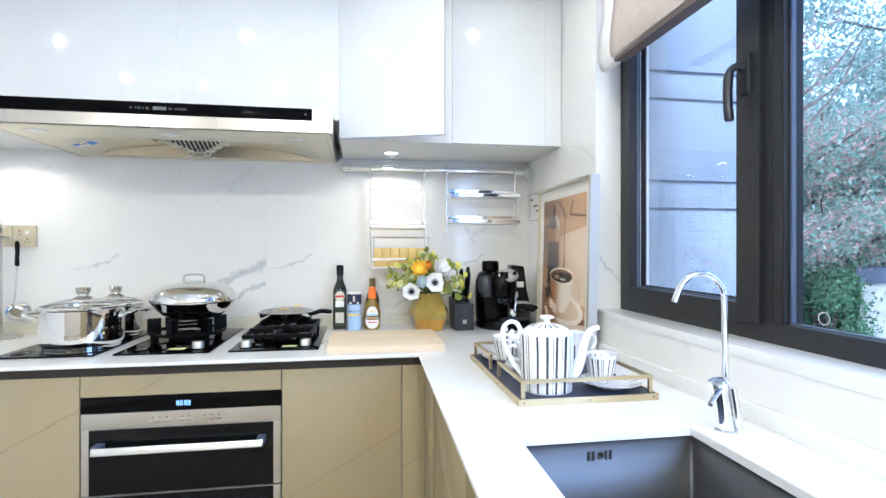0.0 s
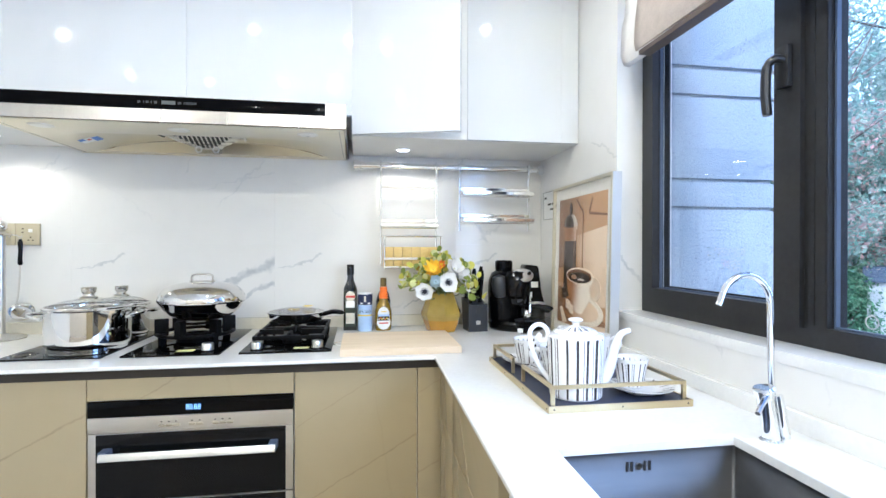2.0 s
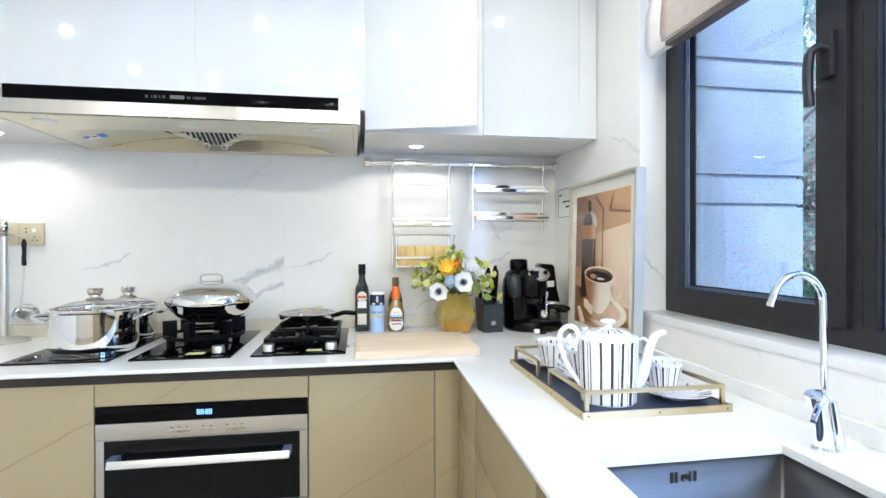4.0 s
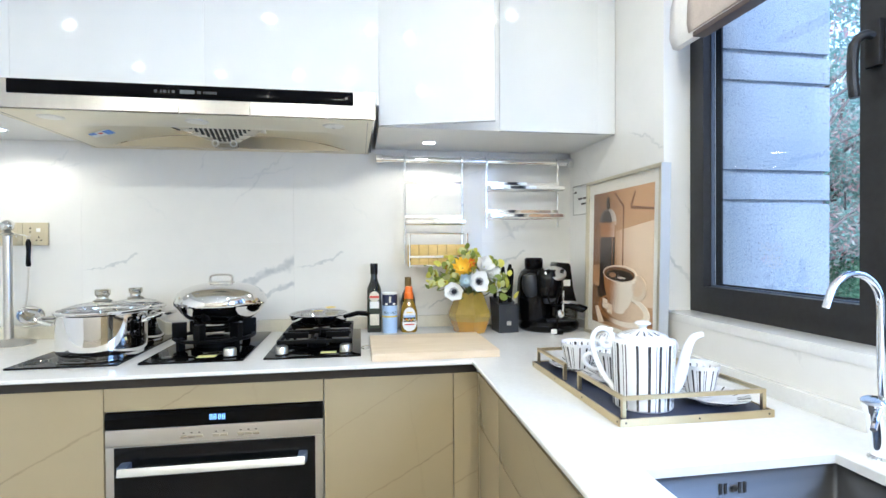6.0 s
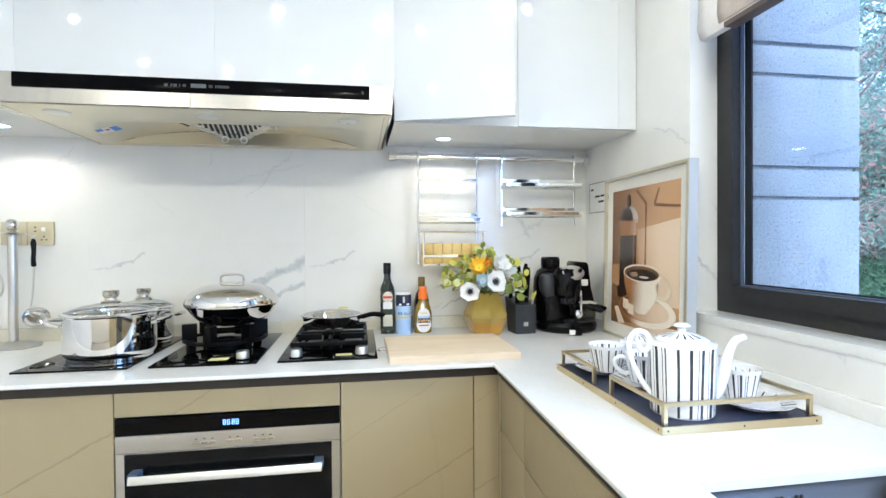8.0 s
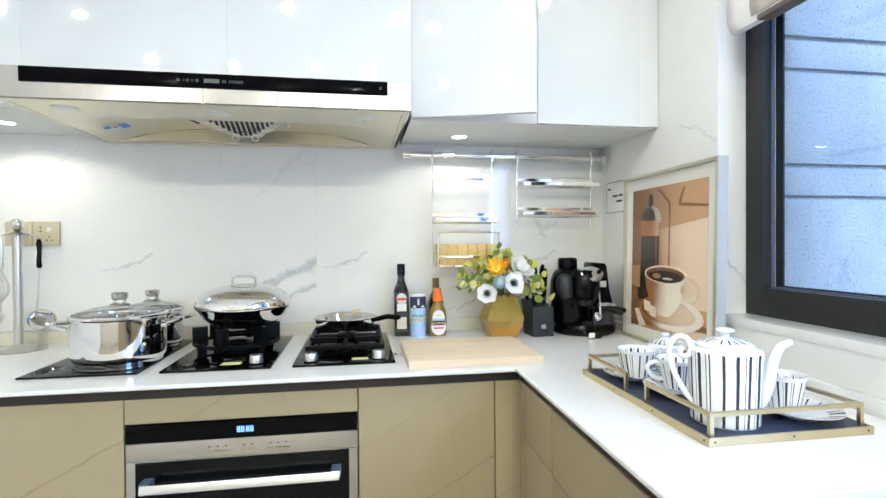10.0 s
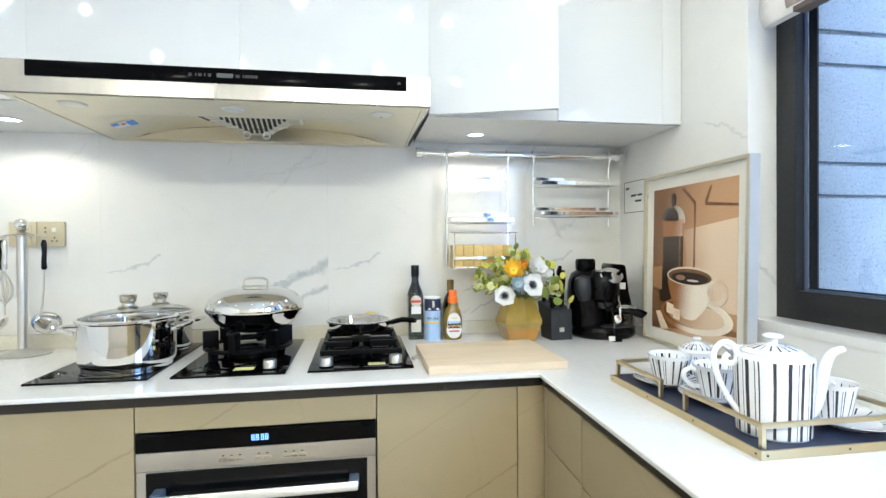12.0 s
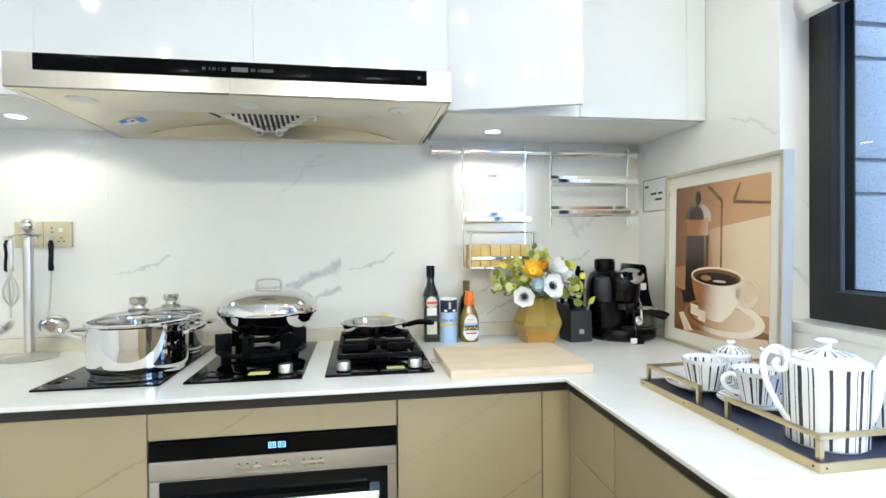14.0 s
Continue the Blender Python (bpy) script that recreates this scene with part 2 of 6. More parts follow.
RUBBER = plain("black_gasket", (0.012, 0.012, 0.014), 0.6)
SPACER = plain("blue_grey_window_spacer", (0.10, 0.13, 0.20), 0.35, 0.2)
WINDOW_GLASS = pane_glass("window_glass", (0.92, 0.965, 1.0))
LID_GLASS = pane_glass("lid_glass", (0.95, 0.95, 0.93), 1.5, 4.5)
BRASS = plain("brushed_brass", (0.60, 0.50, 0.30), 0.32, 1.0, vary=0.03, scale=4)
TRAY_TOP = plain("dark_blue_leather", (0.020, 0.027, 0.060), 0.4, vary=0.25, scale=120, relief=0.1)
PORCELAIN = plain("white_porcelain", (0.83, 0.83, 0.84), 0.08, vary=0.01, scale=8)
STRIPES_POT = striped("striped_porcelain_pot", 18, 0.003, 0.133)
STRIPES_CUP = striped("striped_porcelain_cup", 17, 0.004, 0.056)
STRIPES_FLAT = striped("striped_porcelain_saucer", 19, 0.046, 0.071, radial=True)
STRIPES_LID = striped("striped_porcelain_lid", 17, 0.018, 0.040, radial=True)
BIRCH = wood("pale_beech", (0.66, 0.54, 0.37), (0.76, 0.64, 0.47), 26, (0.12, 1, 1))
BAMBOO = wood("yellow_bamboo", (0.58, 0.40, 0.10), (0.74, 0.55, 0.19), 30, (0.2, 1, 1))
AMBER_GLASS = plain("amber_glass", (0.36, 0.26, 0.045), 0.07, vary=0.22, scale=14, coat=0.5)
AMBER = plain("amber_water", (0.42, 0.22, 0.02), 0.08, vary=0.3, scale=8, coat=0.4)
CREAM_PLASTIC = plain("champagne_plastic", (0.55, 0.49, 0.33), 0.35, vary=0.03)
PAPER = plain("white_paper", (0.80, 0.80, 0.78), 0.6, vary=0.02)
INK = plain("black_ink", (0.03, 0.03, 0.03), 0.6)
OIL_GLASS = plain("dark_green_bottle_glass", (0.004, 0.005, 0.001), 0.05, vary=0.2, scale=9, coat=0.5)
SAUCE = plain("olive_dressing_bottle", (0.22, 0.14, 0.010), 0.1, vary=0.25, scale=20, coat=0.4)
ORANGE = plain("orange_plastic", (0.85, 0.19, 0.01), 0.35, vary=0.04)
SALT_BLUE = plain("pale_blue_card", (0.45, 0.60, 0.86), 0.4, vary=0.04)
NAVY = plain("navy_card", (0.018, 0.025, 0.07), 0.4, vary=0.1)
YELLOW = plain("yellow_print", (0.80, 0.58, 0.03), 0.5, vary=0.05)
RED = plain("red_print", (0.55, 0.06, 0.04), 0.5)
LABEL_TAN = plain("pale_label_print", (0.66, 0.62, 0.50), 0.5, vary=0.15, scale=200)
LABEL_GREEN = plain("green_label_print", (0.018, 0.028, 0.012), 0.5, vary=0.3, scale=200)
STICKER = plain("pale_yellow_sticker", (0.75, 0.72, 0.30), 0.5)
BLUE_STICKER = plain("blue_sticker", (0.10, 0.25, 0.70), 0.5)
FRAME_GOLD = plain("champagne_frame", (0.62, 0.58, 0.46), 0.3, 0.7, vary=0.06)
FRAME_SIDE = plain("satin_silver_frame", (0.50, 0.52, 0.55), 0.35, 0.2, vary=0.02)
MAT_BOARD = plain("cream_mat_board", (0.78, 0.76, 0.70), 0.7, vary=0.02)
BLIND_TAUPE = plain("taupe_linen", (0.50, 0.44, 0.40), 0.9, vary=0.1, scale=300, relief=0.3)
BLIND_WHITE = plain("white_lining", (0.78, 0.76, 0.75), 0.9, vary=0.05, scale=250, relief=0.2)
BLIND_DARK = plain("dark_batten", (0.10, 0.075, 0.065), 0.6)
FLOOR_TILE = plain("brown_floor_tile", (0.40, 0.36, 0.31), 0.2, vary=0.1, scale=4)
REAR_PANEL = plain("pale_wall_paint", (0.66, 0.63, 0.58), 0.6, vary=0.03, scale=6)
HOOD_BAND = plain("brushed_hood_front", (0.50, 0.485, 0.46), 0.26, 1.0, vary=0.06, scale=50, stretch=(1, 0.05, 0.05))
STRIP_GLASS = plain("black_touch_glass", (0.004, 0.004, 0.0045), 0.1, vary=0.1, scale=10, spec=0.02)
HOOD_STEEL = plain("satin_hood_steel", (0.68, 0.635, 0.50), 0.36, 1.0, vary=0.02, scale=6)
LAMP_ON = glow("lit_lamp", (1.0, 0.90, 0.75), 12.0)
DISPLAY_ON = glow("lit_digits", (0.5, 0.75, 1.0), 0.7)
BAR_STEEL = plain("satin_bar_steel", (0.60, 0.60, 0.60), 0.30, 1.0, vary=0.03, scale=30, stretch=(0.05, 1, 1))
LENS_OFF = plain("frosted_lamp_lens", (0.72, 0.71, 0.66), 0.3)
FILTER_DARK = plain("filter_slots", (0.02, 0.02, 0.02), 0.6)
CLEAR_CUP = pane_glass("clear_plastic_cup", (0.9, 0.9, 0.88), 1.5)
GRANITE = granite("speckled_granite")
GROUND = plain("gravel_ground", (0.20, 0.20, 0.18), 0.9, vary=0.4, scale=25, relief=0.4)
BARK = plain("grey_bark", (0.16, 0.13, 0.11), 0.9, vary=0.3, scale=20, relief=0.4)
LEAF_GREEN = leaf_mat("green_leaves", (0.06, 0.16, 0.08), (0.28, 0.48, 0.28))
# Maple and far leaves are paler than natural: bright daylight put into their colour.
LEAF_MAPLE = leaf_mat("maple_leaves_brightened", (0.30, 0.50, 0.40), (0.80, 0.46, 0.42), 2.2)
LEAF_FAR = leaf_mat("far_leaves_brightened", (0.24, 0.38, 0.31), (0.60, 0.66, 0.60))
PETAL_WHITE = plain("white_petals", (0.80, 0.80, 0.78), 0.6, vary=0.05)
PETAL_ORANGE = plain("orange_petals", (0.92, 0.60, 0.02), 0.6, vary=0.15, scale=60)
PETAL_BLUE = plain("blue_grey_petals", (0.45, 0.55, 0.60), 0.6, vary=0.1)
FLOWER_EYE = plain("black_flower_eye", (0.01, 0.01, 0.02), 0.7)
STEM = plain("green_stem", (0.12, 0.16, 0.04), 0.6)

# ---- mesh helpers ----
def box(bm, x0, x1, y0, y1, z0, z1, bevel=0.0, m=None):
    r = bmesh.ops.create_cube(bm, size=1.0)
    vs = r["verts"]
    for v in vs:
        v.co = Vector((x0 + (v.co.x + 0.5) * (x1 - x0), y0 + (v.co.y + 0.5) * (y1 - y0), z0 + (v.co.z + 0.5) * (z1 - z0)))
    if bevel:
        es = list({e for v in vs for e in v.link_edges})
        out = bmesh.ops.bevel(bm, geom=es, offset=bevel, segments=2, profile=0.7, affect="EDGES")
        vs = list({v for f in out["faces"] for v in f.verts} | {v for v in vs if v.is_valid})
    if m is not None:
        bmesh.ops.transform(bm, matrix=m, verts=vs)
    return vs


def prism(bm, outline, lo, hi, axis="z"):
    """An outline of (u, v) pairs drawn out along an axis from lo to hi."""
    place = {"z": lambda u, v, w: (u, v, w), "y": lambda u, v, w: (u, w, v), "x": lambda u, v, w: (w, u, v)}[axis]
    a = [bm.verts.new(place(u, v, lo)) for u, v in outline]
    b = [bm.verts.new(place(u, v, hi)) for u, v in outline]
    n = len(outline)
    bm.faces.new(a)
    bm.faces.new(list(reversed(b)))
    for i in range(n):
        bm.faces.new((a[i], b[i], b[(i + 1) % n], a[(i + 1) % n]))
    return a + b


def lathe(bm, profile, segs=32, m=None, closed=False):
    """Turns a profile of (radius, height) pairs round the z axis."""
    rings = []
    for r, z in profile:
        if r < 1e-6:
            rings.append([bm.verts.new((0, 0, z))])
        else:
            rings.append([bm.verts.new((r * math.cos(math.tau * i / segs), r * math.sin(math.tau * i / segs), z)) for i in range(segs)])
    pairs = list(zip(rings, rings[1:])) + ([(rings[-1], rings[0])] if closed else [])
    for a, b in pairs:
        for i in range(segs):
            j = (i + 1) % segs
            if len(a) == 1 and len(b) == 1:
                continue
            if len(a) == 1:
                bm.faces.new((a[0], b[i], b[j]))
            elif len(b) == 1:
                bm.faces.new((a[i], b[0], a[j]))
            else:
                bm.faces.new((a[i], b[i], b[j], a[j]))
    vs = [v for r in rings for v in r]
    if m is not None:
        bmesh.ops.transform(bm, matrix=m, verts=vs)
    return vs


def tube(bm, pts, radius, segs=10, flat=1.0):
    """A round bar along points; radius may be one number or one per point."""
    pts = [Vector(p) for p in pts]
    rad = radius if isinstance(radius, (list, tuple)) else [radius] * len(pts)
    rings, up = [], None
    for i, p in enumerate(pts):
        d = (pts[min(i + 1, len(pts) - 1)] - pts[max(i - 1, 0)]).normalized()
        if up is None:
            up = Vector((0, 0, 1)) if abs(d.z) < 0.9 else Vector((0, 1, 0))
        side = d.cross(up).normalized()
        up = side.cross(d).normalized()
        rings.append([bm.verts.new(p + rad[i] * (math.cos(math.tau * k / segs) * side + flat * math.sin(math.tau * k / segs) * up)) for k in range(segs)])
    for a, b in zip(rings, rings[1:]):
        for k in range(segs):
            bm.faces.new((a[k], b[k], b[(k + 1) % segs], a[(k + 1) % segs]))
    bm.faces.new(rings[0])
    bm.faces.new(list(reversed(rings[-1])))


def arc(cx, cz, r, a0, a1, n=10, plane="xz", off=0.0):
    out = []
    for i in range(n + 1):
        a = radians(a0 + (a1 - a0) * i / n)
        u, w = cx + r * math.cos(a), cz + r * math.sin(a)
        out.append((u, off, w) if plane == "xz" else (off, u, w) if plane == "yz" else (u, w, off))
    return out


def smooth_curve(pts, n=8):
    """A smooth line through points (Catmull-Rom)."""
    p = [Vector(q) for q in pts]
    p = [2 * p[0] - p[1]] + p + [2 * p[-1] - p[-2]]
    out = []
    for i in range(1, len(p) - 2):
        for k in range(n):
            t = k / n
            a, b, c, d = p[i - 1], p[i], p[i + 1], p[i + 2]
            out.append(0.5 * ((2 * b) + (c - a) * t + (2 * a - 5 * b + 4 * c - d) * t * t + (3 * b - a - 3 * c + d) * t ** 3))
    out.append(p[-2])
    return out


def slab(bm, us, vs, skip, lo, hi, axis):
    """A plate over the cells between the lines us and vs, but for the cells in skip, from lo to hi along an axis."""
    place = {"z": lambda u, v, w: (u, v, w), "y": lambda u, v, w: (u, w, v), "x": lambda u, v, w: (w, u, v)}[axis]
    vert = {}

    def at(i, j, w):
        if (i, j, w) not in vert:
            vert[i, j, w] = bm.verts.new(place(us[i], vs[j], (lo, hi)[w]))
        return vert[i, j, w]

    cells = {(i, j) for i in range(len(us) - 1) for j in range(len(vs) - 1)} - set(skip)
    for i, j in cells:
        for w in (0, 1):
            bm.faces.new((at(i, j, w), at(i + 1, j, w), at(i + 1, j + 1, w), at(i, j + 1, w)))
        for (di, dj), (a, b) in {(-1, 0): ((i, j), (i, j + 1)), (1, 0): ((i + 1, j), (i + 1, j + 1)), (0, -1): ((i, j), (i + 1, j)), (0, 1): ((i, j + 1), (i + 1, j + 1))}.items():
            if (i + di, j + dj) not in cells:
                bm.faces.new((at(*a, 0), at(*b, 0), at(*b, 1), at(*a, 1)))


def link(name, bm, material, smooth=True):
    bmesh.ops.recalc_face_normals(bm, faces=bm.faces[:])
    me = bpy.data.meshes.new(name)
    bm.to_mesh(me)
    bm.free()
    me.materials.append(material)
    if smooth and len(me.polygons):
        me.shade_smooth()
        me.set_sharp_from_angle(angle=radians(35))
    return new(name, me)


def part(name, bm, material, parent, label=""):
    ob = link(name, bm, material)
    ob.parent = parent
    return tagged(ob, label)


def thing(name, label, category, at=(0, 0, 0), turn=0.0, group="", kind=""):
    e = new(name)
    e.matrix_basis = pose(*at, 0, 0, turn)
    e.empty_display_size = 0.05
    return tagged(e, label, category, group, kind)


def structure(name, bm, material, label, category):
    return tagged(link(name, bm, material), label, category, kind="structure")


def boxed(*args):
    bm = bmesh.new()
    box(bm, *args)
    return bm


def turned(profile, segs=32, m=None):
    bm = bmesh.new()
    lathe(bm, profile, segs, m)
    return bm


def piped(pts, radius, segs=10, flat=1.0):
    bm = bmesh.new()
    tube(bm, pts, radius, segs, flat)
    return bm


# ---- the room ----
BACK, RIGHT, TOP = 2.285, 0.775, 0.908
structure("floor", boxed(-2.6, 0.775, -2.2, 2.4, -0.1, 0.0), FLOOR_TILE, "polished beige floor tiles under the cabinets", "floor")
structure("ceiling", boxed(-2.6, 0.975, -2.2, 2.4, 2.4, 2.5), CEIL_PAINT, "flat white painted ceiling with recessed downlights", "ceiling")
structure("wall_left", boxed(-2.8, -2.6, -2.2, 2.4, 0, 2.4), WHITE_PAINT, "plain white painted kitchen wall", "wall")
structure("wall_rear", boxed(-2.6, 0.775, -2.4, -2.2, 0, 2.4), REAR_PANEL, "plain pale painted wall across the kitchen", "wall")
wall_back = structure("wall_back", boxed(-2.6, 0.775, BACK + 0.008, 2.45, 0, 2.4), WHITE_PAINT, "kitchen wall faced with polished white marble tiles", "wall")
# Same marble as the back tiles, its base lightened in place of more light.
WALL_MARBLE = marble("right_wall_marble_lightened", [(1.57, 1.26, 1.46, 1.12, 0.014, 0.5), (1.79, 1.665, 1.57, 1.575, 0.009, 0.35), (2.2, 1.62, 1.95, 1.45, 0.006, 0.15), (1.50, 1.40, 1.44, 1.30, 0.008, 0.3), (1.05, 0.99, 1.09, 1.06, 0.007, 0.16), (0.78, 0.97, 0.8, 1.01, 0.006, 0.08)], axis="YX", base=(0.84, 0.835, 0.82))
bm = bmesh.new()
WIN_Y0, WIN_Y1, SILL, HEAD = -0.6, 1.567, 1.048, 2.25
slab(bm, [-2.2, WIN_Y0, WIN_Y1, 2.4], [0, SILL, HEAD, 2.4], [(1, 1)], RIGHT, RIGHT + 0.2, "x")
structure("wall_right", bm, WALL_MARBLE, "white marble wall with the window opening", "wall")

# backsplash tiles, 0.8 by 0.4 m, each printed with the same veins
TILE_LOW = marble("marble_tile_low", [(0.0, 0.29, 0.2, 0.345, 0.009, 0.6), (0.52, 0.19, 0.81, 0.325, 0.034, 0.75), (0.55, 0.10, 0.81, 0.24, 0.018, 0.7), (0.3, 0.06, 0.56, 0.13, 0.008, 0.25)])
TILE_HIGH = marble("marble_tile_high", [(0.38, 0.2, 0.8, 0.31, 0.006, 0.2), (0.42, 0.28, 0.48, 0.40, 0.007, 0.2), (0.05, 0.3, 0.3, 0.1, 0.005, 0.1), (0.55, 0.14, 0.75, 0.36, 0.008, 0.25)])
TILE_LEFT = marble("marble_tile_left", [(0.1, 0.05, 0.45, 0.2, 0.006, 0.2), (0.5, 0.06, 0.8, 0.14, 0.008, 0.22)])
TILE_CORNER = marble("marble_tile_corner", [(0.01, 0.19, 0.16, 0.02, 0.012, 0.35), (0.07, 0.0, 0.26, 0.13, 0.009, 0.3), (0.05, 0.40, 0.0, 0.3, 0.010, 0.35), (0.25, 0.3, 0.4, 0.1, 0.006, 0.15)])
TILE_JOINTS = [-2.6, -2.041, -1.241, -0.441, 0.359, 0.774]
for row, (z0, z1) in enumerate(((0.875, 1.275), (1.275, 1.70))):
    for x0, x1 in zip(TILE_JOINTS, TILE_JOINTS[1:]):
        shift = x1 - 0.8 if x0 < -2.5 else x0
        if row == 0 and x0 < -1.5:
            mat_ = TILE_LEFT
        elif row == 1 and x0 > 0.3:
            mat_ = TILE_CORNER
        else:
            mat_ = (TILE_LOW, TILE_HIGH)[row]
        tile = part("tile", boxed(x0 - shift + 0.00015, x1 - shift - 0.00015, 0, 0.0085, 0.0002, z1 - z0 - 0.0002), mat_, wall_back)
        tile.location = (shift, BACK, z0)

# ---- window ----
window = tagged(new("window_1"), "dark aluminium casement window with clear panes", "window", kind="structure")
FX0, FX1 = 0.867, 0.915
bm = bmesh.new()
Y_S0, Y_S1 = 0.879, 0.945
slab(bm, [WIN_Y0, WIN_Y0 + 0.05, Y_S0, Y_S1, WIN_Y1 - 0.042, WIN_Y1], [SILL, SILL + 0.048, HEAD - 0.05, HEAD], [(1, 1), (3, 1)], FX0, FX1, "x")
part("window_frame", bm, WIN_FRAME, window)
for yy in (Y_S1 - 0.036, Y_S1 - 0.063):
    part("frame_bead", boxed(FX0 - 0.0015, FX0, yy - 0.001, yy + 0.001, SILL + 0.05, HEAD - 0.05), WIN_FRAME, window)
# opening sash
bm = bmesh.new()
SY0, SY1, SZ0, SZ1 = Y_S1 - 0.012, WIN_Y1 - 0.036, SILL + 0.042, HEAD - 0.044
slab(bm, [SY0, SY0 + 0.07, SY1 - 0.042, SY1], [SZ0, SZ0 + 0.042, SZ1 - 0.042, SZ1], [(1, 1)], FX0 - 0.012, FX1 - 0.02, "x")
sash = part("sash", bm, WIN_FRAME, window)
bm = bmesh.new()
slab(bm, [SY0 + 0.064, SY0 + 0.070, SY1 - 0.047, SY1 - 0.042], [SZ0 + 0.036, SZ0 + 0.046, SZ1 - 0.046, SZ1 - 0.036], [(1, 1)], FX0 + 0.014, FX0 + 0.022, "x")
part("spacer", bm, SPACER, sash, "pale glazing spacer bar")
bm = bmesh.new()
slab(bm, [SY0 + 0.066, SY0 + 0.073, SY1 - 0.066, SY1 - 0.04], [SZ0 + 0.04, SZ0 + 0.05, SZ1 - 0.05, SZ1 - 0.04], [(1, 1)], FX0 + 0.031, FX0 + 0.036, "x")
part("gasket", bm, RUBBER, sash)
pane = part("pane", boxed(FX0 + 0.024, FX0 + 0.028, SY0 + 0.05, SY1 - 0.03, SZ0 + 0.03, SZ1 - 0.03), WINDOW_GLASS, sash, "clear double glazing")
pane.visible_shadow = False
pane = part("pane", boxed(FX0 + 0.03, FX0 + 0.034, WIN_Y0 + 0.03, Y_S0 + 0.02, SILL + 0.03, HEAD - 0.03), WINDOW_GLASS, window, "clear fixed pane")
pane.visible_shadow = False
bm = bmesh.new()
slab(bm, [WIN_Y0 + 0.045, WIN_Y0 + 0.06, Y_S0 - 0.007, Y_S0 - 0.002], [SILL + 0.045, SILL + 0.052, HEAD - 0.06, HEAD - 0.05], [(1, 1)], FX0 + 0.014, FX0 + 0.024, "x")
part("spacer", bm, SPACER, window, "pale glazing spacer bar")
# handle on the sash
hx, hy, hz = FX0 - 0.012, SY0 + 0.036, 1.657
bm = boxed(hx - 0.012, hx, hy - 0.016, hy + 0.016, hz - 0.042, hz + 0.05, 0.003)
handle = part("handle", bm, WIN_FRAME, sash, "dark turning window handle")
part("lever", piped(smooth_curve([(hx - 0.01, hy, hz + 0.02), (hx - 0.026, hy + 0.004, hz + 0.022), (hx - 0.034, hy + 0.016, hz + 0.006), (hx - 0.034, hy + 0.020, hz - 0.05), (hx - 0.031, hy + 0.018, hz - 0.100)]), [0.011] * 16 + [0.013] * 16 + [0.011], 10, 0.8), WIN_FRAME, handle)

ring_ = bmesh.new()
lathe(ring_, [(0.011, 0.0), (0.0125, 0.0004), (0.014, 0.0)], 24, Matrix.Translation((FX0 + 0.0296, 0.812, 1.118)) @ Matrix.Rotation(radians(-90), 4, "Y"))
part("glass_mark", ring_, FRAME_SIDE, window, "small etched ring on the pane")
structure("window_sill", boxed(RIGHT - 0.003, FX0, WIN_Y0, WIN_Y1, SILL - 0.022, SILL + 0.003, 0.002), QUARTZ, "white stone window sill", "window sill")

# ---- worktop and upstands ----
CX, CY = 0.165, 1.611
SINK = (0.2865, 0.6425, 0.30, 0.840)
bm = bmesh.new()
slab(bm, [-2.6, CX, SINK[0], SINK[1], RIGHT - 0.001], [-1.2, SINK[2], SINK[3], CY, BACK - 0.001], [(0, 0), (0, 1), (0, 2), (2, 1)], TOP - 0.012, TOP, "z")
SKEW = 0.026
for v in bm.verts:
    if v.co.y < 1.6 and v.co.x < 0.7:
        v.co.x -= SKEW * (CY - v.co.y)
lip = bmesh.new()
slab(lip, [SINK[0] - 0.03, SINK[0] + 0.0008, SINK[1] - 0.0008, SINK[1] + 0.03], [SINK[2] - 0.03, SINK[2] + 0.0008, SINK[3] - 0.0008, SINK[3] + 0.03], [(1, 1)], TOP - 0.019, TOP - 0.0035, "z")
for v in lip.verts:
    v.co.x -= SKEW * (CY - v.co.y)
worktop = link("worktop", bm, QUARTZ)
bv = worktop.modifiers.new("round", "BEVEL")
bv.width, bv.segments, bv.limit_method = 0.003, 2, "ANGLE"
part("sink_edge", lip, QUARTZ, worktop, "thickened white quartz edge round the sink")
tagged(worktop, "white quartz L-shaped worktop with an undermount sink cutout", "worktop", kind="structure")
structure("upstand_back", boxed(-2.6, RIGHT - 0.002, BACK - 0.018, BACK - 0.001, TOP, 0.957, 0.002), QUARTZ_WARM, "cream stone upstand along the marble wall", "upstand")
structure("upstand_right", boxed(RIGHT - 0.02, RIGHT - 0.001, -1.2, BACK - 0.02, TOP, 0.944, 0.002), QUARTZ, "white stone upstand under the window", "upstand")

# ---- base cabinets ----
FY, FXR, DT = 1.65, 0.190, 0.864


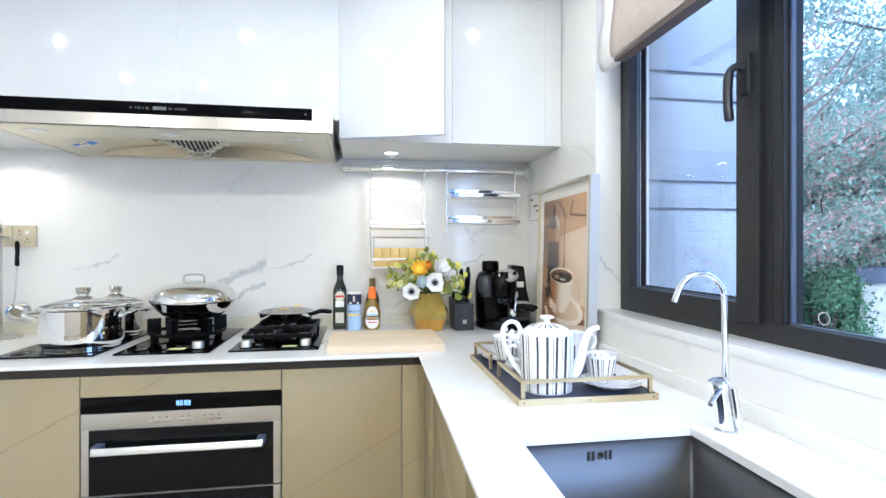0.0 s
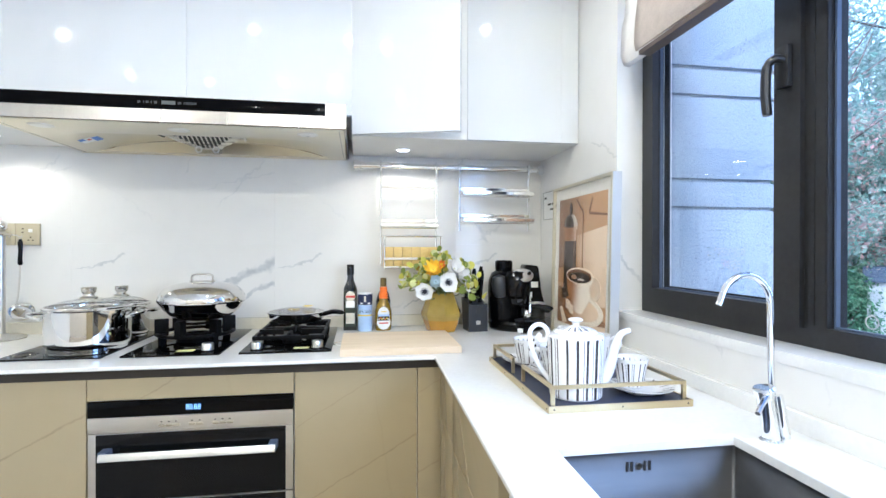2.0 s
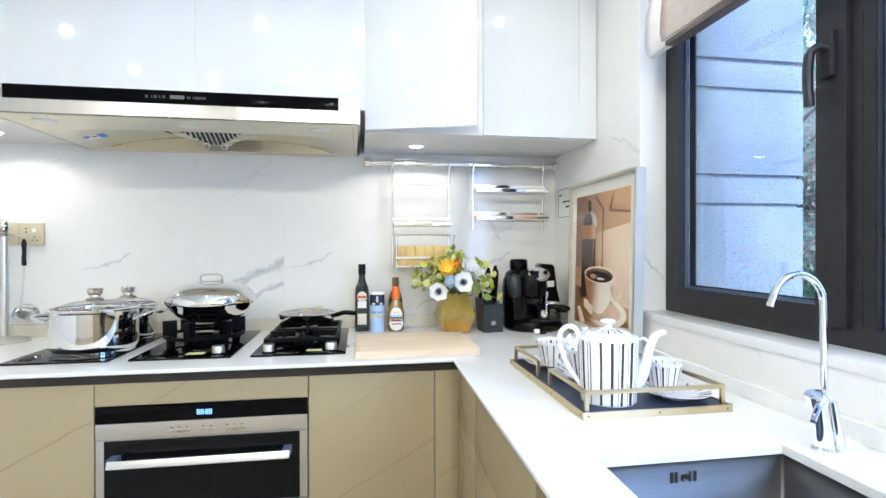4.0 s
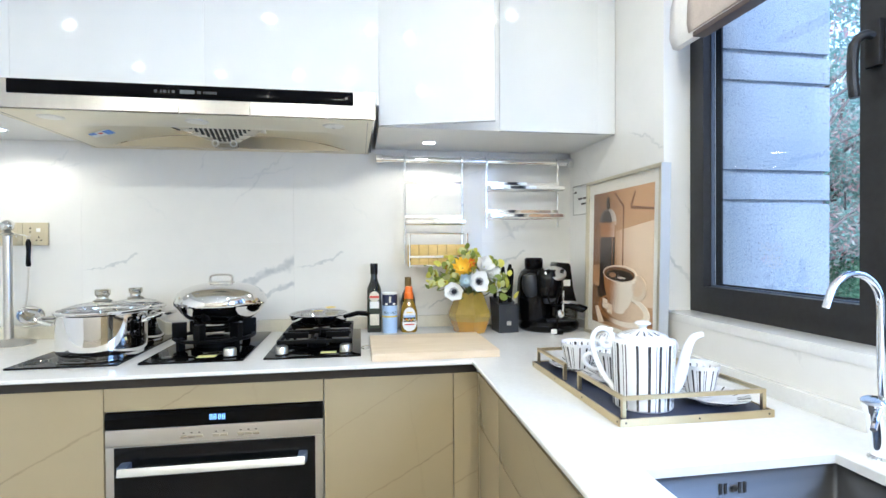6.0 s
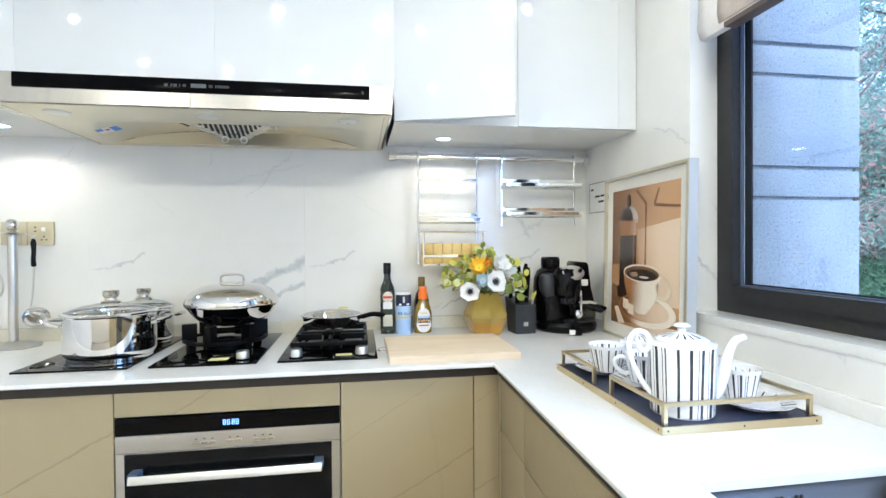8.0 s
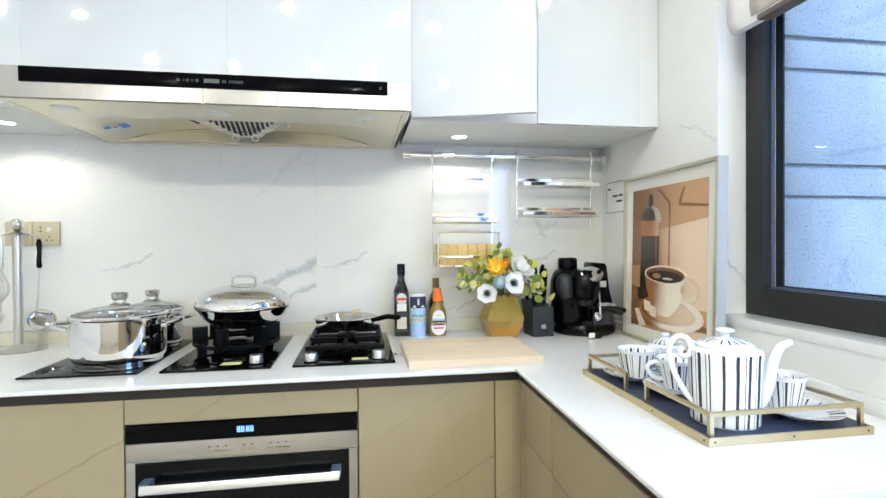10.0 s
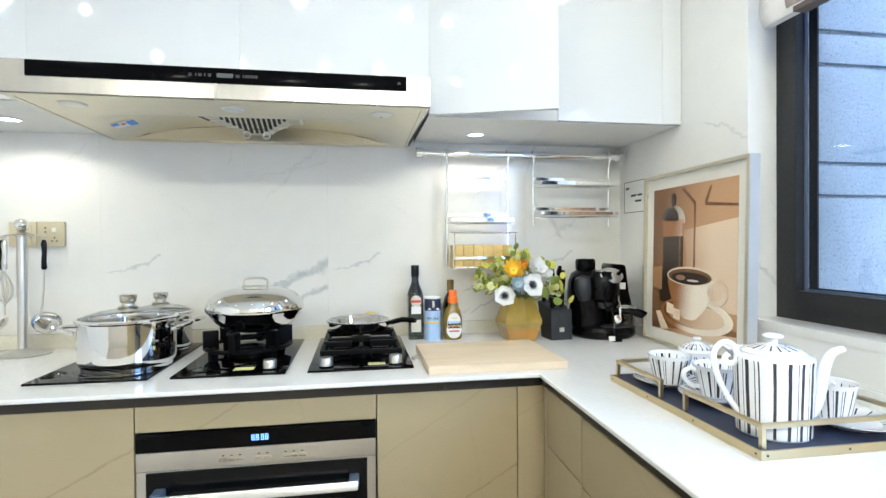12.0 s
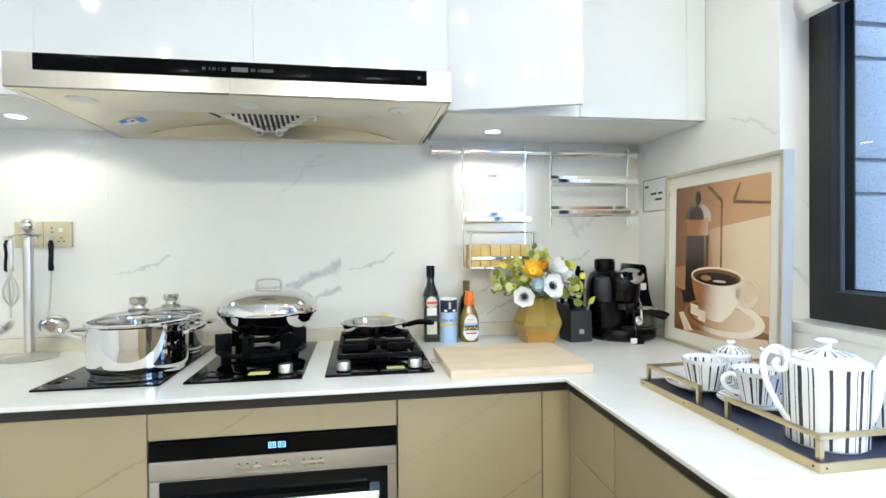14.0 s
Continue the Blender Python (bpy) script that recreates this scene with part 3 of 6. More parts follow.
def base_cabinet(x0, x1, y0, y1, doors, label, side=False):
    """A body and its flush glass-faced doors; doors: (from, to, low, high) along the front."""
    c = thing("base_cabinet", label, "cabinet", (x0 - SKEW * (FY - y0) * side, y0, 0), -math.degrees(SKEW) * side)
    if side:
        part("body", boxed(0.022, x1 - x0, 0.002, y1 - y0 - 0.002, 0.0, 0.862), CASE_WHITE, c)
        part("channel", boxed(0.004, 0.03, 0.0, y1 - y0, 0.862, TOP - 0.0125), CHANNEL, c, "dark recessed finger channel")
        for a, b, lo, hi in doors:
            bm = boxed(-0.0005, 0.02, -(b - a) / 2 + 0.0015, (b - a) / 2 - 0.0015, -(hi - lo) / 2 + 0.0015, (hi - lo) / 2 - 0.0015, 0.0012)
            d = part("door", bm, TAUPE_SIDE, c, "glossy taupe door")
            d.location = (0, (a + b) / 2 - y0, (lo + hi) / 2)
    else:
        part("body", boxed(0.002, x1 - x0 - 0.002, 0.022, y1 - y0, 0.0, 0.862), CASE_WHITE, c)
        part("channel", boxed(0, x1 - x0, 0.004, 0.03, 0.862, TOP - 0.0125), CHANNEL, c, "dark recessed finger channel")
        for a, b, lo, hi in doors:
            bm = boxed(-(b - a) / 2 + 0.0015, (b - a) / 2 - 0.0015, -0.0005, 0.02, -(hi - lo) / 2 + 0.0015, (hi - lo) / 2 - 0.0015, 0.0012)
            d = part("door", bm, TAUPE_GLOSS, c, "glossy taupe door with faint stone veining")
            d.location = ((a + b) / 2 - x0, 0, (lo + hi) / 2)
    return c


base_cabinet(-2.5, -0.88, FY, 2.26, [(-2.5, -1.69, 0.1, DT), (-1.69, -0.88, 0.1, DT)], "glossy taupe base cabinet beside the oven")
base_cabinet(-0.88, -0.28, FY, 2.26, [(-0.88, -0.28, 0.797, DT)], "white cabinet body housing the built-in oven under a taupe panel")
base_cabinet(-0.28, FXR - 0.001, FY, 2.26, [(-0.28, 0.113, 0.1, DT), (0.113, FXR + 0.003, 0.1, DT)], "glossy taupe corner base cabinet beside the oven")
base_cabinet(FXR, RIGHT - 0.03, 1.384, FY - 0.0005, [(1.384, 1.625, 0.1, 0.705), (1.384, 1.625, 0.705, DT), (1.625, FY - 0.0012, 0.1, DT)], "glossy taupe base cabinet in the window run", side=True)
base_cabinet(FXR, RIGHT - 0.03, 0.86, 1.384, [(0.86, 1.384, 0.1, 0.70), (0.86, 1.384, 0.70, DT)], "glossy taupe drawer cabinet in the window run", side=True)
base_cabinet(FXR, RIGHT - 0.03, -1.2, 0.28, [(-0.46, 0.28, 0.1, DT), (-1.2, -0.46, 0.1, DT)], "glossy taupe base cabinet in the window run", side=True)

# ---- oven ----
oven = thing("built_in_oven", "stainless steel built-in oven with a black glass door", "oven", (-0.58, FY, 0))
OW = 0.297
part("body", boxed(-OW + 0.01, OW - 0.01, 0.024, 0.55, 0.11, 0.79), GREY_PLASTIC, oven)
panel = part("control_panel", boxed(-OW, OW, -0.002, 0.022, 0.7475, 0.794, 0.0015), BLACK_GLASS, oven, "black glass control panel")
for k, x in enumerate((-0.017, -0.0065, 0.0065, 0.017)):
    bm = bmesh.new()
    for x0, x1, z0, z1 in ((-0.0036, 0.0036, 0.776, 0.7775), (-0.0036, 0.0036, 0.7695, 0.771), (-0.0036, 0.0036, 0.763, 0.7645), (-0.0036, -0.0021, 0.763, 0.7775), (0.0021, 0.0036, 0.763, 0.7775)):
        box(bm, x + x0, x + x1, -0.0032, -0.0025, z0, z1)
    part("digit", bm, DISPLAY_ON, panel, "lit clock digit")
part("colon", boxed(-0.0008, 0.0008, -0.0032, -0.0025, 0.766, 0.768), DISPLAY_ON, panel)
strip = part("steel_strip", boxed(-OW, OW, -0.002, 0.022, 0.700, 0.7465, 0.0015), STEEL, oven, "brushed steel strip with touch buttons")
for x0, n in ((-0.10, 3), (-0.012, 2), (0.055, 3)):
    for k in range(n):
        part("button", boxed(x0 + 0.021 * k, x0 + 0.021 * k + 0.019, -0.0045, -0.0015, 0.713, 0.7215, 0.001), STEEL_WARM, strip)
        part("button_mark", boxed(x0 + 0.021 * k + 0.006, x0 + 0.021 * k + 0.012, -0.003, -0.0015, 0.727, 0.7295), GREY_PLASTIC, strip)
for lo, hi, zh in ((0.492, 0.698, 0.643), (0.12, 0.489, 0.435)):
    door = part("door", boxed(-OW, OW, 0.0, 0.022, lo, hi, 0.0015), STEEL, oven, "steel-framed oven door")
    part("glass", boxed(-OW + 0.023, OW - 0.023, -0.0035, 0.01, lo + 0.002, hi - 0.002, 0.0015), OVEN_GLASS, door, "black oven glass")
    bar = part("handle", boxed(-OW + 0.050, OW - 0.048, -0.007, 0.007, -0.011, 0.011, 0.003, Matrix.Translation((0, -0.046, zh)) @ Matrix.Rotation(radians(-20), 4, "X")), BAR_STEEL, door, "broad steel bar handle")
    for hx_ in (-OW + 0.045, OW - 0.070):
        part("bracket", boxed(hx_, hx_ + 0.025, -0.042, -0.003, zh - 0.008, zh + 0.014, 0.003), SPACER, bar, "blue-grey end bracket")

# ---- wall cabinets ----
def wall_cabinet(x0, x1, y, low, doors, label, ajar=0.0):
    c = thing("wall_cabinet", label, "cabinet", (x0, y, low), group="white wall cabinets")
    part("body", boxed(0.0002, x1 - x0 - 0.0002, 0.022, BACK - y - 0.001, 0.0, 2.398 - low), CASE_WHITE, c)
    for a, b in doors:
        d = part("door", boxed(0.0003, b - a - 0.0003, 0, 0.02, 0.001, 2.396 - low, 0.0006), GLOSS_WHITE, c, "high-gloss white handleless door")
        d.matrix_basis = pose(a - x0, 0, 0, 0, 0, -ajar)
    return c


wall_cabinet(-2.5, -1.223, 1.85, 1.672, [(-2.5, -1.86), (-1.86, -1.223)], "glossy white wall cabinet beside the hood")
wall_cabinet(-1.223, -0.664, 1.85, 1.737, [(-1.223, -0.664)], "glossy white wall cabinet above the hood")
wall_cabinet(-0.664, -0.104, 1.85, 1.737, [(-0.664, -0.104)], "glossy white wall cabinet above the hood")
wall_cabinet(-0.104, 0.3279, 1.85, 1.670, [(-0.104, 0.292)], "glossy white wall cabinet with its door ajar", ajar=18.5)
wall_cabinet(0.328, RIGHT - 0.002, 1.868, 1.670, [(0.328, 0.704), (0.704, RIGHT - 0.002)], "glossy white corner wall cabinet against the marble wall")

# ---- range hood ----
hood = thing("range_hood", "stainless steel range hood with a black glass strip", "range hood", (-0.664, 1.70, 0))
HW, HZ0, HZ1 = 0.543, 1.650, 1.735
bm = bmesh.new()
prism(bm, [(0.0, HZ0 + 0.004), (0.0, HZ1), (0.14, HZ1), (0.14, HZ0 + 0.002), (0.004, HZ0 + 0.001)], -HW, HW, "x")
part("front_housing", bm, HOOD_BAND, hood, "brushed steel front band")
strip = part("glass_strip", boxed(-0.476, 0.476, -0.004, 0.002, 1.694, 1.7335, 0.0008), STRIP_GLASS, hood, "black glass touch strip")
for k, w in ((-0.09, 0.004), (-0.076, 0.0015), (-0.066, 0.004), (-0.054, 0.0015), (-0.042, 0.004), (0.028, 0.005), (0.042, 0.0015), (0.052, 0.006), (0.068, 0.010), (0.455, 0.004)):
    part("icon", boxed(k - w, k + w, -0.0048, -0.0035, 1.710, 1.7175), GREY_PLASTIC, strip)
part("display", boxed(-0.024, 0.016, -0.0048, -0.0035, 1.7085, 1.7195), plain("dim_display", (0.10, 0.11, 0.11), 0.3), strip)
# underside: flat plate with a deep well whose rear wall is cut off in two arcs
BW, BY, BZ = 0.534, 0.578, HZ0
WELL = [(0.0, 0.051), (0.1, 0.051), (0.17, 0.049), (0.24, 0.044), (0.31, 0.035), (0.38, 0.021), (0.43, 0.006), (0.462, 0.0), (0.6, 0.0)]


def well_depth(x, y):
    x = abs(x)
    for (a, da), (b, db) in zip(WELL, WELL[1:]):
        if x <= b:
            d = da + (db - da) * (x - a) / (b - a)
            break
    t = min(1.0, max(0.0, (y - 0.185) / 0.11))
    return d * t * t * (3 - 2 * t) if y < 0.536 else 0.0


bm = bmesh.new()
rows_y = [0.002, 0.05, 0.10, 0.15] + [0.185 + 0.02 * k for k in range(1, 18)] + [0.5355, 0.5365, BY]
grid = []
for y in rows_y:
    half = HW - 0.006 + (BW - HW) * y / BY
    grid.append([bm.verts.new((half * u / 40, y, BZ + well_depth(half * u / 40, y))) for u in range(-40, 41)])
for ra, rb in zip(grid, grid[1:]):
    for i in range(80):
        bm.faces.new((ra[i], ra[i + 1], rb[i + 1], rb[i]))
part("underside", bm, HOOD_STEEL, hood, "warm steel underside with a pressed oval well")
part("well_rim", piped([(0.012 * k, 0.5335, BZ + well_depth(0.012 * k, 0.53) - 0.0008) for k in range(-36, 37)], 0.0022, 8), STEEL_WARM, hood, "rounded rim of the rear well wall")
for s in (-1, 1):
    bm = bmesh.new()
    prism(bm, [(0.03, HZ0 + 0.004), (BY, BZ + 0.004), (BY, HZ1), (0.03, HZ1)], s * (BW + 0.002), s * (BW + 0.007), "x")
    part("side_plate", bm, BLACK_PLASTIC if s > 0 else STEEL, hood)
    part("seam", boxed(s * 0.520 - 0.0007, s * 0.520 + 0.0007, 0.03, BY - 0.004, BZ - 0.0008, BZ + 0.0005), GREY_PLASTIC, hood)
part("back_lip", boxed(-BW, BW, BY - 0.004, BY + 0.002, BZ - 0.003, HZ1), HOOD_STEEL, hood)
# slotted filter, tilted down towards the oil cup
TILT_F = Matrix.Translation((0, 0.305, BZ + 0.047)) @ Matrix.Rotation(radians(-22), 4, "X")
bm = bmesh.new()
bmesh.ops.transform(bm, matrix=TILT_F, verts=prism(bm, [(-0.19, 0.0), (0.19, 0.0), (0.036, 0.125), (-0.036, 0.125)], -0.003, 0.003, "z"))
filt = part("grease_filter", bm, STEEL_WARM, hood, "slotted trapezoid grease filter")
for k in range(15):
    x = -0.1155 + 0.0165 * k
    ye = 0.112 - 0.95 * max(0, abs(x) - 0.022)
    part("slot", boxed(x - 0.0048, x + 0.0048, 0.008, ye, -0.0042, -0.0028, 0, TILT_F), FILTER_DARK, filt)
for s in (-1, 1):
    bm = bmesh.new()
    bmesh.ops.transform(bm, matrix=TILT_F, verts=prism(bm, [(s * 0.194, 0.0), (s * 0.199, 0.0), (s * 0.143, 0.048), (s * 0.138, 0.048)], -0.0044, 0.001, "z"))
    part("filter_gap", bm, FILTER_DARK if s < 0 else STEEL, filt)
part("clip", boxed(0.150, 0.158, 0.012, 0.045, -0.012, -0.003, 0.002, TILT_F), LENS_OFF, filt, "clear plastic filter clip")
cup = part("oil_cup", turned([(0.047, 1.662), (0.044, 1.634), (0.036, 1.629), (0.0, 1.629)], 24, Matrix.Translation((0, 0.425, 0)) @ Matrix.Diagonal((1, 0.6, 1, 1))), CLEAR_CUP, hood, "small clear plastic oil cup")
part("rim", turned([(0.047, 1.661), (0.051, 1.661), (0.051, 1.656), (0.046, 1.656)], 24, Matrix.Translation((0, 0.425, 0)) @ Matrix.Diagonal((1, 0.6, 1, 1))), LENS_OFF, cup)
for s in (-1, 1):
    part("lug", piped(arc(s * 0.032, 1.642, 0.011, 0, 360, 14, "xz", 0.394), 0.0028, 8), LENS_OFF, cup)
for x in (-0.415, -0.005, 0.411):
    lens = part("lamp_lens", turned([(0.0, BZ - 0.0035), (0.028, BZ - 0.003), (0.031, BZ + 0.001)], 28, Matrix.Translation((x, 0.09, 0))), LENS_OFF, hood, "round frosted hood lamp, off")
    part("lamp_ring", turned([(0.031, BZ - 0.0022), (0.035, BZ - 0.0015), (0.0352, BZ + 0.001)], 28, Matrix.Translation((x, 0.09, 0))), STEEL, lens)
TILT_S = Matrix.Translation((-0.404, 0.37, BZ + 0.0135)) @ Matrix.Rotation(radians(-16.5), 4, "Y")
label = part("sticker", boxed(-0.034, 0.034, -0.028, 0.028, -0.0022, -0.0010, 0, TILT_S), PAPER, hood, "blue and white energy sticker")
part("print", boxed(-0.0335, -0.014, -0.0275, -0.004, -0.0030, -0.0021, 0, TILT_S), BLUE_STICKER, label)
part("print", boxed(0.010, 0.0335, -0.022, 0.0275, -0.0030, -0.0021, 0, TILT_S), BLUE_STICKER, label)
part("print", boxed(-0.008, 0.004, -0.012, 0.002, -0.0030, -0.0021, 0, TILT_S), RED, label)

# ---- lamps ----
def downlight(x, y, z, r, name, label):
    d = thing(name, label, "light", (x, y, z), group=name + "s")
    part("lens", turned([(0.0, -0.002), (r, -0.002), (r, 0.004)], 24), LAMP_ON, d, "glowing round lens")
    part("ring", turned([(r, -0.003), (r * 1.25, -0.002), (r * 1.3, 0.0), (r, 0.0)], 24), CASE_WHITE, d)


# The added rear fill spots get the same lenses as the real downlights.
for sx, sy, _ in CEILING_SPOTS_AND_FILL:
    downlight(sx, sy, 2.399, 0.035, "ceiling_downlight", "small round lit lens in the white ceiling, rear ones added as fill")
for sx, sy in CABINET_SPOTS:
    downlight(sx, sy, 1.6695 if sx > 0 else 1.6715, 0.026, "under_cabinet_light", "small round lit spotlight under the wall cabinet")

# ---- hobs ----
GT = TOP + 0.006


def hob(name, x0, label):
    h = thing(name, label, "hob", (x0 + 0.1495, 1.735, TOP))
    part("glass_plate", boxed(-0.1495, 0.1495, 0, 0.51, 0.0, 0.006, 0.002), BLACK_GLASS, h, "black ceramic glass plate")
    return h


def knob(h, x, y, n="knob"):
    k = part(n, turned([(0.019, 0.010), (0.019, 0.030), (0.017, 0.033), (0.0, 0.033)], 24, Matrix.Translation((x, y, 0))), STEEL, h, "round brushed steel knob")
    part("collar", turned([(0.021, 0.006), (0.021, 0.010), (0.0, 0.010)], 24, Matrix.Translation((x, y, 0))), BLACK_PLASTIC, k)


def torus(bm, r, thick, z, tall=1.0, at=(0, 0), segs=36):
    lathe(bm, [(r + thick * math.cos(a), z + tall * thick * math.sin(a)) for a in (radians(45 * k + 22.5) for k in range(8))], segs, Matrix.Translation((*at, 0)), closed=True)


left_hob = hob("induction_hob", -1.181, "black glass induction hob set flush in white quartz")
for yy in (0.13, 0.37):
    part("zone_ring", turned([(0.088, 0.0062), (0.0895, 0.0066), (0.091, 0.0062)], 40, Matrix.Translation((0, yy, 0))), GREY_PLASTIC, left_hob, "thin printed cooking ring")
mid = hob("gas_hob", -0.826, "black glass gas hob with a tall cast-iron wok ring")
part("burner", turned([(0.066, 0.006), (0.066, 0.022), (0.05, 0.034), (0.03, 0.036), (0.03, 0.028), (0.0, 0.028)], 32, Matrix.Translation((0, 0.265, 0))), BLACK_IRON, mid, "black gas burner")
bm = bmesh.new()
torus(bm, 0.128, 0.008, 0.037, 0.8, (0, 0.265))
ring = part("wok_ring", bm, BLACK_IRON, mid, "black cast-iron wok ring")
bm = bmesh.new()
torus(bm, 0.062, 0.006, 0.0755, 0.9, (0, 0.265))
part("upper_ring", bm, BLACK_IRON, ring)
for k in range(6):
    a = radians(60 * k + 20)
    part("prong", boxed(0.090, 0.136, -0.010, 0.010, 0.032, 0.0925, 0.003, Matrix.Translation((0, 0.265, 0)) @ Matrix.Rotation(a, 4, "Z")), BLACK_IRON, ring)
for k in range(4):
    a = radians(90 * k + 45)
    part("foot", boxed(0.112, 0.134, -0.01, 0.01, 0.006, 0.045, 0.002, Matrix.Translation((0, 0.265, 0)) @ Matrix.Rotation(a, 4, "Z")), BLACK_IRON, ring)
knob(mid, 0.10, 0.05)
part("badge", turned([(0.024, 0.0062), (0.024, 0.009), (0.018, 0.010), (0.0, 0.008)], 24, Matrix.Translation((-0.085, 0.06, 0))), BLACK_PLASTIC, mid)
part("sticker", boxed(-0.0, 0.055, 0.045, 0.08, 0.0061, 0.0066), STICKER, mid, "pale yellow paper sticker")
right = hob("gas_hob", -0.468, "black glass gas hob with two steel knobs and flat grates")
for yy, r in ((0.17, 0.034), (0.37, 0.04)):
    part("burner", turned([(r, 0.006), (r, 0.018), (r * 0.8, 0.024), (r * 0.85, 0.026), (r * 0.85, 0.031), (0.0, 0.033)], 28, Matrix.Translation((0, yy, 0))), BLACK_IRON, right, "black gas burner cap")
for yy in (0.175, 0.375):
    g = part("grate", boxed(-0.115, 0.115, yy - 0.105, yy - 0.093, 0.032, 0.046, 0.003), BLACK_IRON, right, "cast-iron pan support")
    part("grate_bar", boxed(-0.115, 0.115, yy + 0.083, yy + 0.095, 0.032, 0.046, 0.003), BLACK_IRON, g)
    for s in (-1, 1):
        part("grate_bar", boxed(s * 0.115 - 0.006, s * 0.115 + 0.006, yy - 0.105, yy + 0.095, 0.032, 0.046, 0.003), BLACK_IRON, g)
        part("grate_bar", boxed(min(s * 0.03, s * 0.115), max(s * 0.03, s * 0.115), yy - 0.006, yy + 0.006, 0.034, 0.054, 0.003), BLACK_IRON, g)
        part("grate_bar", boxed(-0.006, 0.006, min(yy + s * 0.03, yy + s * 0.095), max(yy + s * 0.03, yy + s * 0.095), 0.034, 0.054, 0.003), BLACK_IRON, g)
        part("grate_foot", boxed(s * 0.112 - 0.005, s * 0.112 + 0.005, yy - 0.10, yy - 0.09, 0.006, 0.034), BLACK_IRON, g)
        part("grate_foot", boxed(s * 0.112 - 0.005, s * 0.112 + 0.005, yy + 0.08, yy + 0.09, 0.006, 0.034), BLACK_IRON, g)
knob(right, -0.10, 0.045)
knob(right, 0.10, 0.045)
part("sticker", boxed(0.02, 0.07, 0.04, 0.07, 0.0061, 0.0066), STICKER, right, "pale yellow paper sticker")

# ---- pots and pans ----
def stock_pot(x, y, r, h, turn, label):
    p = thing("stock_pot", label, "pot", (x, y, GT + 0.0008), turn, group="steel stock pots")
    part("body", turned([(0.0, 0.0), (r * 0.92, 0.0), (r * 0.93, 0.010), (r * 0.96, 0.013), (r * 0.99, 0.020), (r, 0.03), (r, h - 0.004), (r + 0.004, h), (r - 0.002, h), (r - 0.003, h - 0.01), (r - 0.003, 0.02), (0.0, 0.018)], 64), MIRROR_STEEL, p, "mirror-polished steel body")
    lid = part("lid", turned([(r - 0.003, h + 0.004), (r * 0.85, h + 0.014), (r * 0.6, h + 0.024), (r * 0.3, h + 0.030), (0.0, h + 0.032)], 64), LID_GLASS, p, "domed glass lid")
    part("lid_rim", turned([(r + 0.005, h + 0.001), (r + 0.006, h + 0.006), (r - 0.004, h + 0.008), (r - 0.004, h + 0.001), (r + 0.005, h + 0.001)], 64), MIRROR_STEEL, lid)
    part("lid_knob", turned([(0.0, h + 0.031), (0.026, h + 0.031), (0.027, h + 0.036), (0.017, h + 0.040), (0.016, h + 0.048), (0.022, h + 0.054), (0.023, h + 0.068), (0.020, h + 0.071), (0.0, h + 0.071)], 32), STEEL_WARM, lid, "turned steel lid knob")
    for s in (-1, 1):
        part("handle", piped(smooth_curve([(s * (r - 0.004), -0.045, h - 0.03), (s * (r + 0.022), -0.042, h - 0.022), (s * (r + 0.042), -0.02, h - 0.018), (s * (r + 0.042), 0.02, h - 0.018), (s * (r + 0.022), 0.042, h - 0.022), (s * (r - 0.004), 0.045, h - 0.03)], 5), 0.0065, 10), MIRROR_STEEL, p, "looped polished steel handle")
    return p


stock_pot(-0.998, 1.91, 0.127, 0.137, 8, "mirror-polished steel stock pot with a glass lid")
stock_pot(-0.985, 2.125, 0.095, 0.125, -12, "smaller polished steel pot behind the stock pot")

wok = thing("wok", "polished steel wok with a domed lid on the gas ring", "wok", (-0.655, 2.0, TOP + 0.084))
part("bowl", turned([(0.0, 0.0), (0.062, 0.001), (0.088, 0.008), (0.112, 0.022), (0.130, 0.040), (0.142, 0.058), (0.1485, 0.066), (0.140, 0.066), (0.126, 0.042), (0.085, 0.012), (0.0, 0.006)], 64), MIRROR_STEEL, wok, "deep mirror-polished bowl")
lid = part("lid", turned([(0.143, 0.067), (0.1505, 0.068), (0.152, 0.072), (0.1515, 0.080), (0.148, 0.094), (0.140, 0.107), (0.124, 0.120), (0.098, 0.131), (0.060, 0.139), (0.0, 0.142)], 64), MIRROR_STEEL, wok, "high domed steel lid")
part("lid_plate", turned([(0.044, 0.1385), (0.044, 0.1425), (0.0, 0.1435)], 28), STEEL_WARM, lid)
part("lid_handle", piped(smooth_curve([(-0.035, 0, 0.138), (-0.037, 0, 0.156), (-0.030, 0, 0.166), (0.0, 0, 0.169), (0.030, 0, 0.166), (0.037, 0, 0.156), (0.035, 0, 0.138)], 5), 0.0042, 10, 2.4), MIRROR_STEEL, lid, "arched steel lid handle")

pan = thing("frying_pan", "polished steel frying pan with a black handle on the hob", "pan", (-0.325, 2.09, TOP + 0.0545))
part("body", turned([(0.0, 0.0), (0.080, 0.0), (0.098, 0.008), (0.108, 0.024), (0.112, 0.037), (0.116, 0.039), (0.109, 0.039), (0.092, 0.009), (0.0, 0.004)], 56), MIRROR_STEEL, pan, "mirror-polished shallow body")
part("handle", piped(smooth_curve([(0.095, -0.05, 0.030), (0.125, -0.075, 0.042), (0.15, -0.1, 0.050), (0.185, -0.135, 0.050)], 5), [0.006] * 3 + [0.009] * 12 + [0.007], 10), BLACK_PLASTIC, pan, "black riveted handle")
lid = part("lid", turned([(0.108, 0.039), (0.09, 0.047), (0.05, 0.054), (0.0, 0.056)], 56), LID_GLASS, pan, "shallow glass lid")
